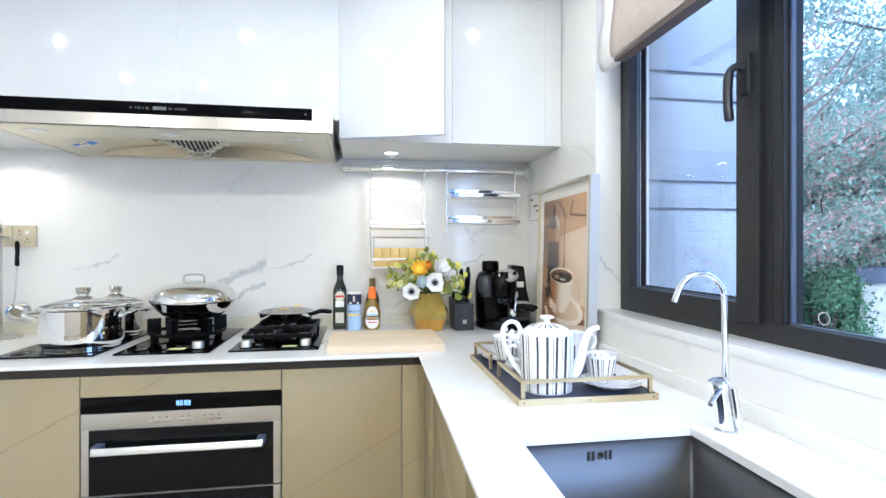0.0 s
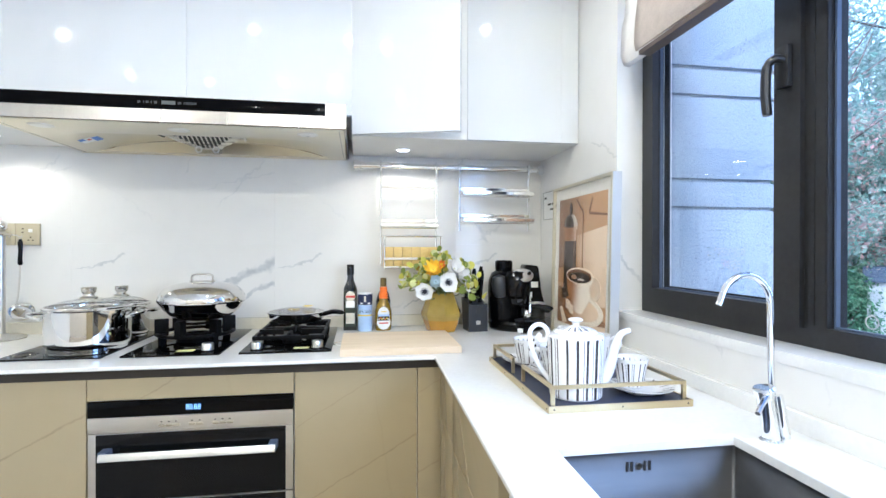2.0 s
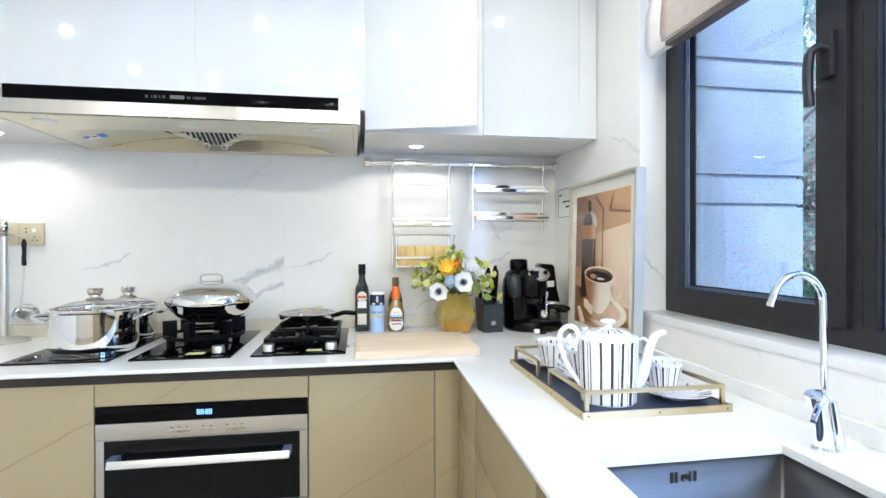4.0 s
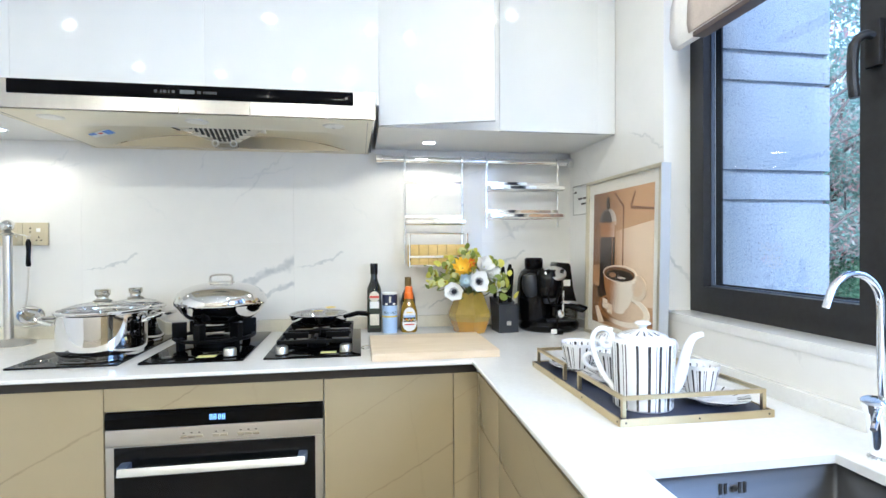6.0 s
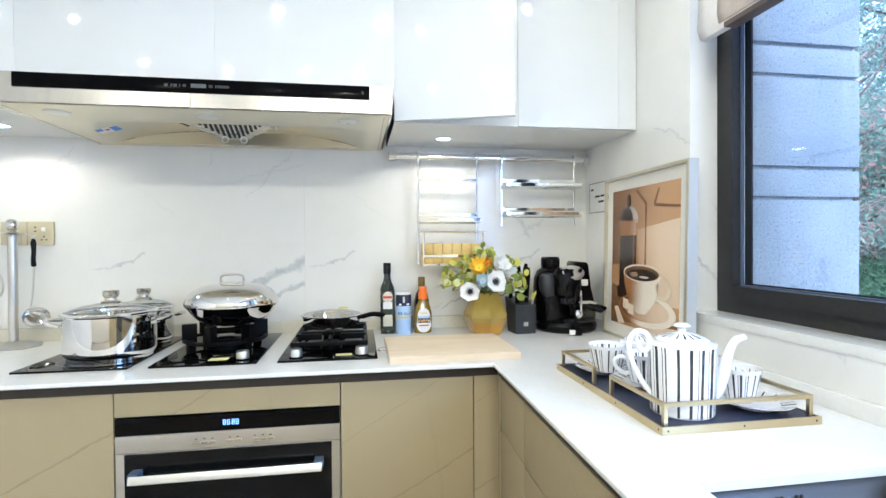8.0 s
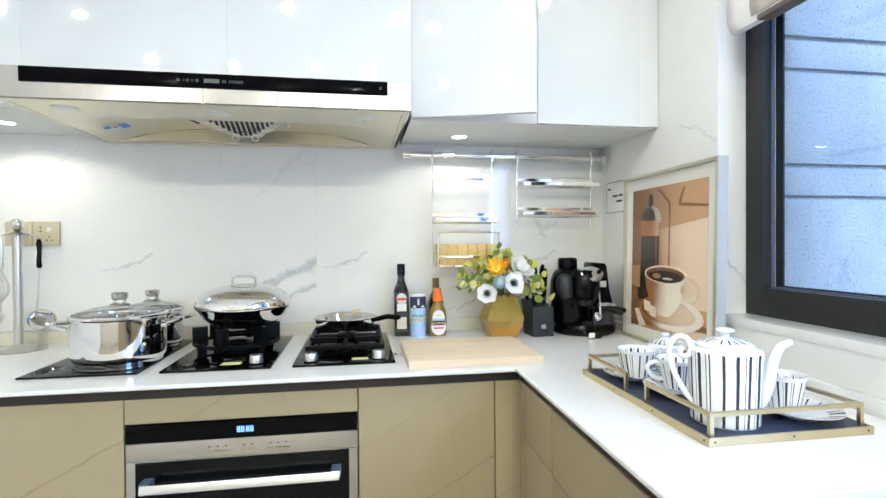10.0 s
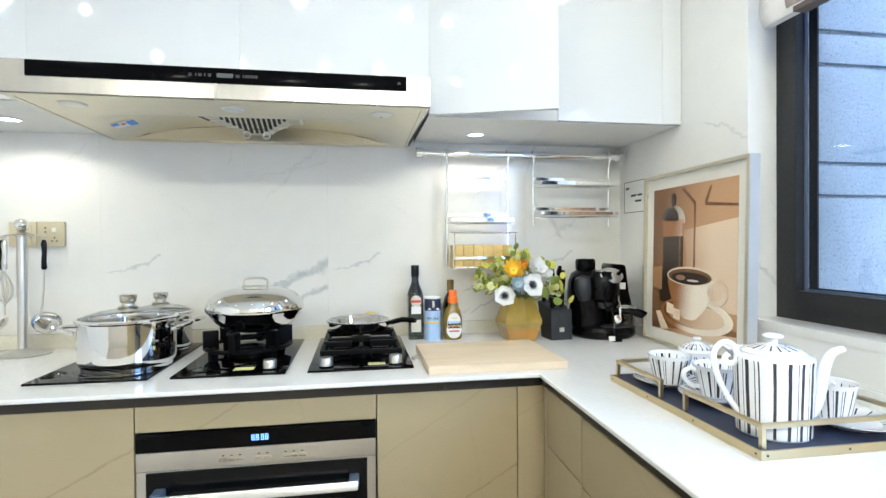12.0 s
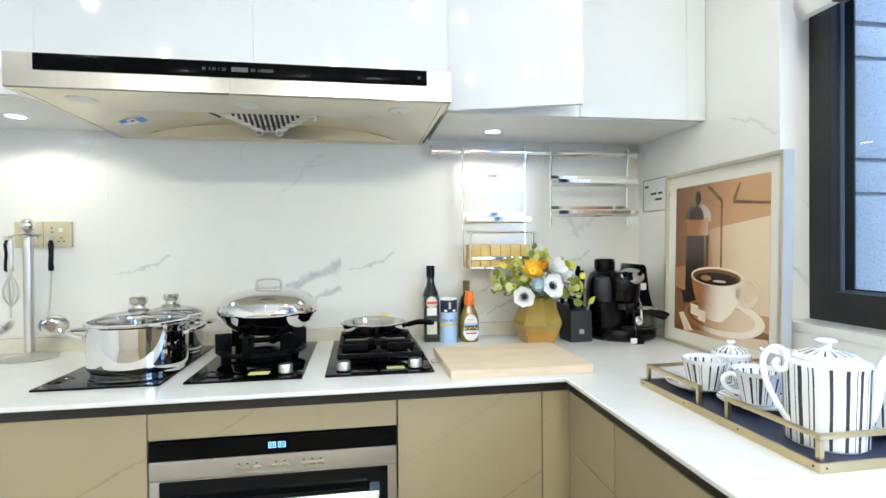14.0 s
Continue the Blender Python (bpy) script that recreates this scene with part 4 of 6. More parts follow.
part("lid_rim", turned([(0.1085, 0.0385), (0.112, 0.041), (0.108, 0.043), (0.1045, 0.0405), (0.1085, 0.0385)], 56), MIRROR_STEEL, lid)
part("sticker", turned([(0.0, 0.0), (0.022, 0.0), (0.022, 0.001), (0.0, 0.001)], 20, Matrix.Translation((-0.005, -0.050, 0.0555)) @ Matrix.Rotation(radians(-9), 4, "X")), YELLOW, lid, "yellow round sticker")
part("sticker", turned([(0.0, 0.0), (0.02, 0.0), (0.02, 0.001), (0.0, 0.001)], 20, Matrix.Translation((0.040, 0.045, 0.0565))), YELLOW, lid)

# ---- utensil stand ----
HX, HY = -1.428, 2.17
stand = thing("utensil_stand", "brushed steel utensil carousel standing by the socket", "utensil holder", (HX, HY, TOP))
part("base", turned([(0.0, 0.0), (0.078, 0.0), (0.080, 0.004), (0.07, 0.009), (0.03, 0.016), (0.014, 0.022), (0.0, 0.022)], 48), STEEL, stand, "round domed steel base")
part("pole", turned([(0.0145, 0.018), (0.0145, 0.395), (0.0, 0.395)], 24), STEEL, stand)
crown = part("crown", turned([(0.0, 0.395), (0.036, 0.395), (0.038, 0.399), (0.02, 0.405), (0.009, 0.410), (0.0, 0.410)], 28), STEEL_WARM, stand, "hook crown")
part("ball", turned([(0.022 * math.sin(radians(a)), 0.431 - 0.022 * math.cos(radians(a))) for a in range(0, 181, 15)], 24), MIRROR_STEEL, stand, "polished ball finial")
HOOKS = [(8, 0.062), (188, 0.057), (205, 0.044), (100, 0.07), (290, 0.03)]
for a, r in HOOKS:
    ca, sa = math.cos(radians(a)), math.sin(radians(a))
    part("hook", piped([(0.03 * ca, 0.03 * sa, 0.399), (r * 0.8 * ca, r * 0.8 * sa, 0.397), (r * ca, r * sa, 0.390), (r * 1.12 * ca, r * 1.12 * sa, 0.396)], 0.0022, 8), STEEL, crown)


def utensil(kind, a, r, label, grip_mat):
    ca, sa = math.cos(radians(a)), math.sin(radians(a))
    u = thing(kind, label, "utensil", (HX + r * ca, HY + r * sa, TOP + 0.388), 0, group="hanging utensils")
    part("grip", piped([(0, 0, -0.006), (0, 0, -0.02), (0.001, 0, -0.05), (-0.001, 0, -0.08), (0, 0, -0.1), (0, 0, -0.106)], [0.005, 0.0095, 0.0075, 0.008, 0.009, 0.006], 12, 0.7), grip_mat, u, "moulded handle grip")
    part("eyelet", piped(arc(0, -0.002, 0.005, 0, 330, 12), 0.0014, 6), STEEL, u)
    return u


u = utensil("ladle", 8, 0.062, "steel ladle with a black handle hanging from the stand", BLACK_PLASTIC)
part("shaft", piped([(0, 0, -0.1), (-0.003, 0, -0.17), (-0.008, 0, -0.225), (-0.012, 0, -0.25)], 0.0032, 8), STEEL, u)
part("bowl", turned([(0.0, -0.03), (0.018, -0.027), (0.034, -0.016), (0.042, 0.0), (0.040, 0.0), (0.032, -0.014), (0.0, -0.027)], 28, Matrix.Translation((0.012, -0.012, -0.283)) @ Vector((0.45, -0.6, 0.66)).to_track_quat("Z", "Y").to_matrix().to_4x4()), MIRROR_STEEL, u, "deep steel bowl")
u = utensil("serving_spoon", 188, 0.057, "slotted serving spoon with a black handle hanging from the stand", BLACK_PLASTIC)
part("shaft", piped([(0, 0, -0.1), (0.006, 0, -0.18), (0.008, 0, -0.255)], 0.0032, 8), STEEL, u)
part("bowl", turned([(0.0, -0.012), (0.02, -0.010), (0.032, 0.0), (0.030, 0.0), (0.0, -0.010)], 24, Matrix.Translation((-0.008, 0, -0.285)) @ Matrix.Rotation(radians(-48), 4, "Y")), MIRROR_STEEL, u)
u = utensil("whisk", 205, 0.044, "steel balloon whisk with a grey handle", STEEL)
for k in range(5):
    a = radians(36 * k)
    pts = [Vector((s * 0.022 * math.sin(radians(t)) * math.cos(a), s * 0.022 * math.sin(radians(t)) * math.sin(a), -0.105 - 0.115 * (t / 180) ** 0.8)) for s in (1,) for t in range(0, 181, 15)]
    back = [Vector((-p.x, -p.y, p.z)) for p in reversed(pts)]
    part("wire", piped(pts + back[1:], 0.0012, 6), STEEL, u)

# ---- sockets ----
def socket_plate(x):
    s = thing("socket_plate", "champagne-coloured wall socket on the marble tiles", "socket", (x, BACK, 1.311), group="wall sockets")
    part("plate", boxed(-0.0435, 0.0435, -0.011, -0.0005, -0.044, 0.044, 0.003), CREAM_PLASTIC, s)
    return s


s1 = socket_plate(-1.486)
part("rocker", boxed(-0.03, 0.03, -0.0135, -0.0105, -0.032, 0.032, 0.002), CREAM_PLASTIC, s1)
s2 = socket_plate(-1.397)
for x, z, w, h in ((-0.017, 0.022, 0.003, 0.0025), (-0.017, 0.008, 0.003, 0.0025), (0.012, -0.012, 0.002, 0.003), (0.004, -0.024, 0.003, 0.002), (0.02, -0.024, 0.003, 0.002)):
    part("slot", boxed(x - w, x + w, -0.0118, -0.0108, z - h, z + h), INK, s2)
part("switch", boxed(0.004, 0.018, -0.0135, -0.0105, 0.008, 0.022, 0.0015), PAPER, s2, "small white switch key")

# ---- bottles and jars ----
oil = thing("oil_bottle", "dark green olive oil bottle with a printed label", "bottle", (-0.114, 2.195, TOP))
bm = bmesh.new()
box(bm, -0.029, 0.029, -0.029, 0.029, 0.0, 0.17, 0.007)
part("body", bm, OIL_GLASS, oil, "square dark green glass body")
part("neck", turned([(0.030, 0.166), (0.027, 0.182), (0.017, 0.205), (0.0135, 0.22), (0.0135, 0.25), (0.0, 0.25)], 28), OIL_GLASS, oil)
part("cap", turned([(0.0155, 0.236), (0.0155, 0.276), (0.014, 0.279), (0.0, 0.279)], 24), BLACK_PLASTIC, oil, "black screw cap")
label = part("label", boxed(-0.022, 0.022, -0.0298, -0.0292, 0.018, 0.14), LABEL_GREEN, oil, "printed paper label")
bm = bmesh.new()
prism(bm, [(0.02 * math.cos(radians(a)), 0.145 + 0.022 * math.sin(radians(a))) for a in range(0, 360, 15)], -0.0306, -0.0299, "y")
part("crest", bm, LABEL_TAN, label)
part("band", boxed(-0.019, 0.019, -0.0314, -0.0307, 0.14, 0.149), RED, label)
part("panel", boxed(-0.018, 0.018, -0.0306, -0.0299, 0.098, 0.126), PAPER, label)
part("panel", boxed(-0.018, 0.018, -0.0306, -0.0299, 0.03, 0.075), LABEL_TAN, label)

salt = thing("salt_canister", "pale blue cardboard sea salt canister with a navy band", "canister", (-0.052, 2.165, TOP))
part("body", turned([(0.0, 0.0), (0.0295, 0.0), (0.030, 0.003), (0.030, 0.112)], 36), SALT_BLUE, salt)
part("band", turned([(0.0303, 0.111), (0.0303, 0.155), (0.0, 0.155)], 36), NAVY, salt, "navy printed band")
part("lid", turned([(0.0312, 0.155), (0.0315, 0.160), (0.029, 0.162), (0.0, 0.1615)], 36), PAPER, salt, "white rimmed lid")
part("stripe", turned([(0.0304, 0.064), (0.0306, 0.067), (0.0304, 0.070)], 36), YELLOW, salt, "yellow stripe")
part("figure", boxed(-0.005, 0.003, -0.0312, -0.0304, 0.124, 0.148, 0.0003), LABEL_TAN, salt, "small pale figure print")
part("name_bar", boxed(-0.02, 0.02, -0.0285, -0.0225, 0.114, 0.121), PAPER, salt, "white lettering bar")


def curved_text(body, size, radius, z, mat_, parent):
    """Small print laid round an upright cylinder."""
    cu = bpy.data.curves.new("lettering", "FONT")
    cu.body, cu.size, cu.align_x, cu.extrude = body, size, "CENTER", 0.0002
    tmp = bpy.data.objects.new("lettering", cu)
    scene.collection.objects.link(tmp)
    bpy.context.view_layer.update()
    me = bpy.data.meshes.new_from_object(tmp.evaluated_get(bpy.context.evaluated_depsgraph_get()))
    bpy.data.objects.remove(tmp)
    for v in me.vertices:
        a = v.co.x / radius
        rr = radius + 0.0006 + v.co.z
        v.co = (rr * math.sin(a), -rr * math.cos(a), z + v.co.y)
    me.materials.append(mat_)
    ob = new("lettering", me)
    ob.parent = parent
    return tagged(ob, "printed lettering SEA SALT")


curved_text("SEA SALT", 0.0135, 0.030, 0.078, NAVY, salt)

sauce = thing("dressing_bottle", "olive dressing bottle with an orange cap and label", "bottle", (0.025, 2.165, TOP))
bm = bmesh.new()
lathe(bm, [(0.0, 0.0), (0.031, 0.0), (0.034, 0.006), (0.036, 0.05), (0.035, 0.08), (0.029, 0.105), (0.019, 0.125), (0.016, 0.145), (0.0, 0.145)], 36, Matrix.Diagonal((1, 0.75, 1, 1)))
part("body", bm, SAUCE, sauce)
part("cap", turned([(0.0185, 0.135), (0.0185, 0.158), (0.0155, 0.162), (0.0155, 0.181), (0.0145, 0.184), (0.0, 0.184)], 28), ORANGE, sauce, "orange flip cap")
bm = bmesh.new()
prism(bm, [(0.030 * math.cos(radians(a)) * (1 if math.sin(radians(a)) < 0 else 0.85), 0.054 + 0.048 * (abs(math.sin(radians(a))) ** 0.7) * (1 if math.sin(radians(a)) > 0 else -1)) for a in range(0, 360, 12)], -0.0285, -0.0265, "y")
lab = part("label", bm, PAPER, sauce, "oval white label with a field picture")
part("picture", boxed(-0.024, 0.024, -0.0295, -0.0287, 0.044, 0.070), LABEL_GREEN, lab)
for k in range(7):
    part("picture_fruit", turned([(0.0, 0.0006), (0.0032, 0.0004), (0.0034, 0.0)], 10, Matrix.Translation((-0.0195 + 0.0065 * k, -0.0297, 0.0505 + 0.004 * (k % 2))) @ Matrix.Rotation(radians(90), 4, "X")), (LABEL_TAN, ORANGE, YELLOW)[k % 3], lab)
part("picture_sky", boxed(-0.022, 0.022, -0.0302, -0.0296, 0.062, 0.070), SALT_BLUE, lab)
part("bar", boxed(-0.019, 0.019, -0.0295, -0.0287, 0.031, 0.036), RED, lab)
part("bar", boxed(-0.012, 0.012, -0.0295, -0.0287, 0.08, 0.084), YELLOW, lab)

wine = thing("tall_bottle", "dark bottle with a brown cap behind the dressing", "bottle", (0.028, 2.228, TOP))
part("body", turned([(0.0, 0.0), (0.03, 0.0), (0.031, 0.004), (0.031, 0.12), (0.024, 0.15), (0.012, 0.17), (0.012, 0.2), (0.0, 0.2)], 28), OIL_GLASS, wine)
part("cap", turned([(0.0135, 0.175), (0.0135, 0.217), (0.012, 0.219), (0.0, 0.219)], 24), plain("brown_cap", (0.17, 0.12, 0.03), 0.4), wine, "brown cap")

# ---- chopping board ----
board = thing("chopping_board", "pale beech chopping board with a metal loop", "chopping board", (0.062, 1.81, TOP))
part("slab", boxed(-0.2, 0.2, -0.165, 0.165, 0.0, 0.024, 0.004), BIRCH, board)
part("loop", piped(arc(-0.2, 0.006, 0.028, 90, 270, 14, "xy", 0.012), 0.0022, 8), CHROME, board, "thin metal hanging loop")

# ---- vase and flowers ----
VX, VY = 0.268, 2.105
vase = thing("vase", "faceted amber glass vase on the worktop", "vase", (VX, VY, TOP), 12)
bm = bmesh.new()
lathe(bm, [(0.0, 0.0), (0.060, 0.0), (0.064, 0.004), (0.0813, 0.050), (0.088, 0.068), (0.088, 0.080), (0.056, 0.162), (0.052, 0.162), (0.083, 0.079), (0.083, 0.069), (0.058, 0.010), (0.0, 0.010)], 7)
ob = part("body", bm, AMBER_GLASS, vase, "seven-sided amber glass body")
for p in ob.data.polygons:
    p.use_smooth = False
bm = bmesh.new()
lathe(bm, [(0.0642, 0.0045), (0.0818, 0.0505), (0.0811, 0.0505), (0.0635, 0.0045), (0.0642, 0.0045)], 7)
ob = part("water_line", bm, AMBER, vase, "deeper amber where water fills the glass")
for p in ob.data.polygons:
    p.use_smooth = False

bouquet = thing("bouquet", "white anemones, an orange bloom and eucalyptus in the amber vase", "flowers", (VX, VY, TOP + 0.012))
rng = random.Random(4)


def petal_fan(bm, n, r, width, cup, m, jitter=0.15):
    """n broad cupped petals round a centre."""
    for k in range(n):
        a = math.tau * k / n + rng.uniform(-jitter, jitter)
        rr = r * rng.uniform(0.88, 1.08)
        rows = []
        for i in range(5):
            t = i / 4
            w = width * math.sin(math.pi * (0.12 + 0.80 * t)) ** 0.7
            z = cup * t * t - 0.1 * rr * math.sin(math.pi * t)
            row = []
            for j in range(4):
                s = -1 + 2 * j / 3
                x, y = rr * (0.12 + 0.88 * t) - 0.12 * rr * s * s * t, s * w
                row.append(bm.verts.new(m @ Vector((x * math.cos(a) - y * math.sin(a), x * math.sin(a) + y * math.cos(a), z + 0.12 * w * s * s + 0.002 * (k % 2) + rng.uniform(-0.0008, 0.0008)))))
            rows.append(row)
        for i in range(4):
            for j in range(3):
                bm.faces.new((rows[i][j], rows[i][j + 1], rows[i + 1][j + 1], rows[i + 1][j]))


def facing(x, y, z, tx, ty, tz):
    return Matrix.Translation((x, y, z)) @ Vector((tx, ty, tz)).to_track_quat("Z", "Y").to_matrix().to_4x4()


def bloom(x, y, z, d, r, n, mat_, width, cup, eye=True, layers=1, label=""):
    m = facing(x, y, z, *d)
    bm = bmesh.new()
    for k in range(layers):
        petal_fan(bm, n - k, r * (1 - 0.25 * k), width * (1 - 0.15 * k), cup * (1 + 0.5 * k), m @ pose(0, 0, 0.003 * k, 0, 0, 35 * k))
    ob = part("flower", bm, mat_, bouquet, label)
    if eye:
        bm = bmesh.new()
        lathe(bm, [(0.0, 0.010), (0.007, 0.008), (0.009, 0.002), (0.0, -0.002)], 14, m)
        for k in range(14):
            a = math.tau * k / 14
            tube(bm, [m @ Vector((0.008 * math.cos(a), 0.008 * math.sin(a), 0.004)), m @ Vector((0.016 * math.cos(a), 0.016 * math.sin(a), 0.009 + 0.002 * (k % 2)))], 0.0014, 5)
        part("eye", bm, FLOWER_EYE, ob, "black flower centre")
    bm = bmesh.new()
    p = Vector((x, y, z))
    tube(bm, smooth_curve([p, p * 0.6 + Vector((0, 0, 0.03)), (0.2 * x, 0.2 * y, 0.13), (0.05 * x, 0.05 * y, 0.01)], 4), 0.0022, 6)
    part("stem", bm, STEM, ob)
    return ob


bloom(0.005, -0.125, 0.200, (0.1, -1, 0.25), 0.043, 7, PETAL_WHITE, 0.026, 0.012, label="white anemone with a black centre")
bloom(-0.085, -0.10, 0.163, (-0.3, -1, 0.1), 0.038, 7, PETAL_WHITE, 0.023, 0.010, label="white anemone with a black centre")
bloom(-0.048, -0.085, 0.250, (-0.2, -1, 0.5), 0.042, 11, PETAL_ORANGE, 0.011, 0.022, False, 2, label="yellow and orange bloom")
bloom(-0.02, -0.08, 0.262, (0.2, -0.9, 0.6), 0.020, 8, ORANGE, 0.006, 0.018, False, 2, label="deep orange bud")
bloom(-0.042, -0.115, 0.203, (-0.1, -1, 0.3), 0.028, 8, PETAL_BLUE, 0.014, 0.012, False, 2, label="blue-grey bloom")
bloom(0.04, -0.07, 0.252, (0.3, -0.9, 0.5), 0.042, 6, PETAL_WHITE, 0.022, 0.02, False, 2, label="white open bloom")
bloom(0.07, -0.06, 0.222, (0.7, -0.8, 0.3), 0.040, 6, PETAL_WHITE, 0.022, 0.02, False, 2, label="white open bloom")
bloom(0.095, -0.07, 0.185, (0.9, -0.8, 0.0), 0.030, 5, PETAL_WHITE, 0.018, 0.01, False, 1, label="white open bloom")


def sprig(tip, n, size, droop=0.0):
    """A curved stem with pairs of round leaves."""
    tip = Vector((tip[0], tip[1], tip[2] * 0.94))
    line = smooth_curve([(0, 0, 0.02), (0.12 * tip.x, 0.12 * tip.y, 0.15), (0.55 * tip.x, 0.55 * tip.y, 0.17 + (tip.z - 0.17) * 0.7 + 0.01), tip], 8)
    bm = bmesh.new()
    tube(bm, line, 0.0016, 5)
    ob = part("sprig", bm, STEM, bouquet, "eucalyptus sprig")
    for k in range(n):
        c = line[-1 - int(k * 12 / n)]
        s = size * rng.uniform(0.75, 1.2) * 1.12
        m = Matrix.Translation(c + Vector([rng.uniform(-0.014, 0.014) for _ in range(3)])) @ Euler((rng.uniform(0.6, 2.2), rng.uniform(-0.7, 0.7), rng.uniform(-1.2, 1.2))).to_matrix().to_4x4()
        bm = bmesh.new()
        ring = [bm.verts.new(m @ Vector((s * math.cos(math.tau * i / 10) * 0.85, s * math.sin(math.tau * i / 10) + s, 0.12 * s * math.cos(math.tau * i / 5)))) for i in range(10)]
        mid_ = bm.verts.new(m @ Vector((0, s, 0.12 * s)))
        for i in range(10):
            bm.faces.new((ring[i], ring[(i + 1) % 10], mid_))
        part("leaf", bm, LEAF_SPRIG[k % 3], ob)


LEAF_SPRIG = [plain("eucalyptus_" + n, c, 0.5, vary=0.1) for n, c in (("yellow_green", (0.52, 0.50, 0.06)), ("green", (0.19, 0.24, 0.03)), ("pale_green", (0.50, 0.52, 0.22)))]
for tip, n, s in (((-0.175, -0.06, 0.19), 8, 0.014), ((-0.14, -0.08, 0.175), 7, 0.013), ((0.0, -0.05, 0.32), 7, 0.014), ((0.10, -0.06, 0.27), 7, 0.014), ((-0.165, -0.03, 0.225), 9, 0.015), ((-0.15, -0.03, 0.20), 7, 0.014), ((-0.12, -0.04, 0.265), 7, 0.014), ((-0.085, -0.02, 0.285), 6, 0.014), ((-0.02, 0.0, 0.335), 6, 0.014), ((-0.05, -0.05, 0.29), 6, 0.013), ((0.03, -0.02, 0.30), 6, 0.014), ((0.075, -0.02, 0.285), 7, 0.014), ((0.115, -0.03, 0.26), 7, 0.015), ((0.14, -0.06, 0.22), 7, 0.014), ((0.125, -0.10, 0.175), 6, 0.016), ((0.14, -0.11, 0.145), 5, 0.017), ((-0.1, -0.08, 0.21), 7, 0.013), ((0.05, 0.04, 0.27), 6, 0.015), ((-0.05, 0.05, 0.26), 6, 0.015)):
    sprig(tip, n + 2, s)
for k in range(16):
    c = Vector((rng.uniform(-0.15, -0.05), rng.uniform(-0.09, -0.03), rng.uniform(0.19, 0.27)))
    part("berry", turned([(0.0, -0.005), (0.004, -0.003), (0.005, 0.0), (0.004, 0.003), (0.0, 0.005)], 8, Matrix.Translation(c)), SAUCE if k % 2 else LEAF_SPRIG[2], bouquet)

# ---- knife block ----
kb = thing("knife_block", "dark grey knife block holding black knives", "knife block", (0.412, 2.12, TOP), 4)
bm = bmesh.new()
prism(bm, [(-0.062, 0.0), (0.03, 0.0), (0.06, 0.135), (-0.058, 0.112)], -0.041, 0.041, "x")
part("body", bm, GREY_PLASTIC, kb, "dark grey slanted block")
part("notch", boxed(-0.010, 0.010, -0.0625, -0.0605, 0.075, 0.098), INK, kb)
part("badge", boxed(-0.009, 0.009, -0.0632, -0.0610, 0.030, 0.046), STEEL_WARM, kb, "small pale square badge")
for x, y, ln, lean in ((-0.024, -0.03, 0.105, 4), (-0.002, -0.01, 0.095, 6), (0.020, -0.02, 0.135, 6), (0.002, 0.035, 0.14, 6), (-0.022, 0.045, 0.09, 3), (0.026, 0.03, 0.15, 8)):
    m = Matrix.Translation((x, y, 0.122)) @ Matrix.Rotation(radians(lean), 4, "Y") @ Matrix.Rotation(radians(-8), 4, "X")
    bm = bmesh.new()
    tube(bm, [m @ Vector(p) for p in ((0, 0, -0.01), (0, 0, 0.02), (0.001, 0, ln * 0.5), (0, -0.002, ln * 0.85), (0, -0.004, ln))], [0.007, 0.008, 0.009, 0.0105, 0.006], 10, 1.25)
    part("knife_handle", bm, BLACK_PLASTIC, kb, "black knife handle")
part("scissor_arm", piped([(0.032, -0.045, 0.11), (0.036, -0.055, 0.145)], 0.004, 8), STEEL, kb)

# ---- coffee machine ----
cm = thing("coffee_machine", "black espresso machine with a steel top plate", "coffee machine", (0.606, 2.125, TOP), -6)
cm.scale = (1.07, 1.0, 1.0)
part("base", turned([(0.0, 0.0), (0.108, 0.0), (0.116, 0.008), (0.118, 0.026), (0.110, 0.040), (0.0, 0.044)], 40, Matrix.Diagonal((1.0, 0.98, 1, 1))), BLACK_PLASTIC, cm, "rounded black drip tray base")
part("drip_grid", boxed(-0.02, 0.09, -0.095, -0.02, 0.0425, 0.047, 0.002), GREY_PLASTIC, cm, "dark drip grid")
part("water_tank", turned([(0.0, 0.035), (0.066, 0.035), (0.068, 0.10), (0.069, 0.17), (0.066, 0.21), (0.055, 0.24), (0.034, 0.256), (0.0, 0.260)], 32, Matrix.Translation((-0.048, 0.02, 0)) @ Matrix.Diagonal((1.0, 1.15, 1, 1))), BLACK_PLASTIC, cm, "tall rounded black body")
# Grey plastic puts the highlight on the black side into the cheek's colour.
part("cheek", turned([(0.0, 0.0), (0.024, 0.004), (0.034, 0.03), (0.036, 0.06), (0.028, 0.09), (0.0, 0.1)], 24, Matrix.Translation((-0.072, -0.042, 0.138)) @ Matrix.Rotation(radians(-6), 4, "Y") @ Matrix.Diagonal((0.95, 0.8, 1, 1))), GREY_PLASTIC, cm, "side cheek toned grey for the highlight on black plastic")
part("brew_head", turned([(0.0, 0.135), (0.036, 0.135), (0.050, 0.147), (0.056, 0.18), (0.054, 0.225), (0.042, 0.25), (0.0, 0.258)], 32, Matrix.Translation((-0.008, -0.045, 0))), BLACK_PLASTIC, cm, "rounded brew head")
part("boiler_cap", turned([(0.034, 0.252), (0.036, 0.262), (0.036, 0.290), (0.031, 0.297), (0.0, 0.298)], 28, Matrix.Translation((-0.052, 0.02, 0))), BLACK_PLASTIC, cm, "black boiler cap")
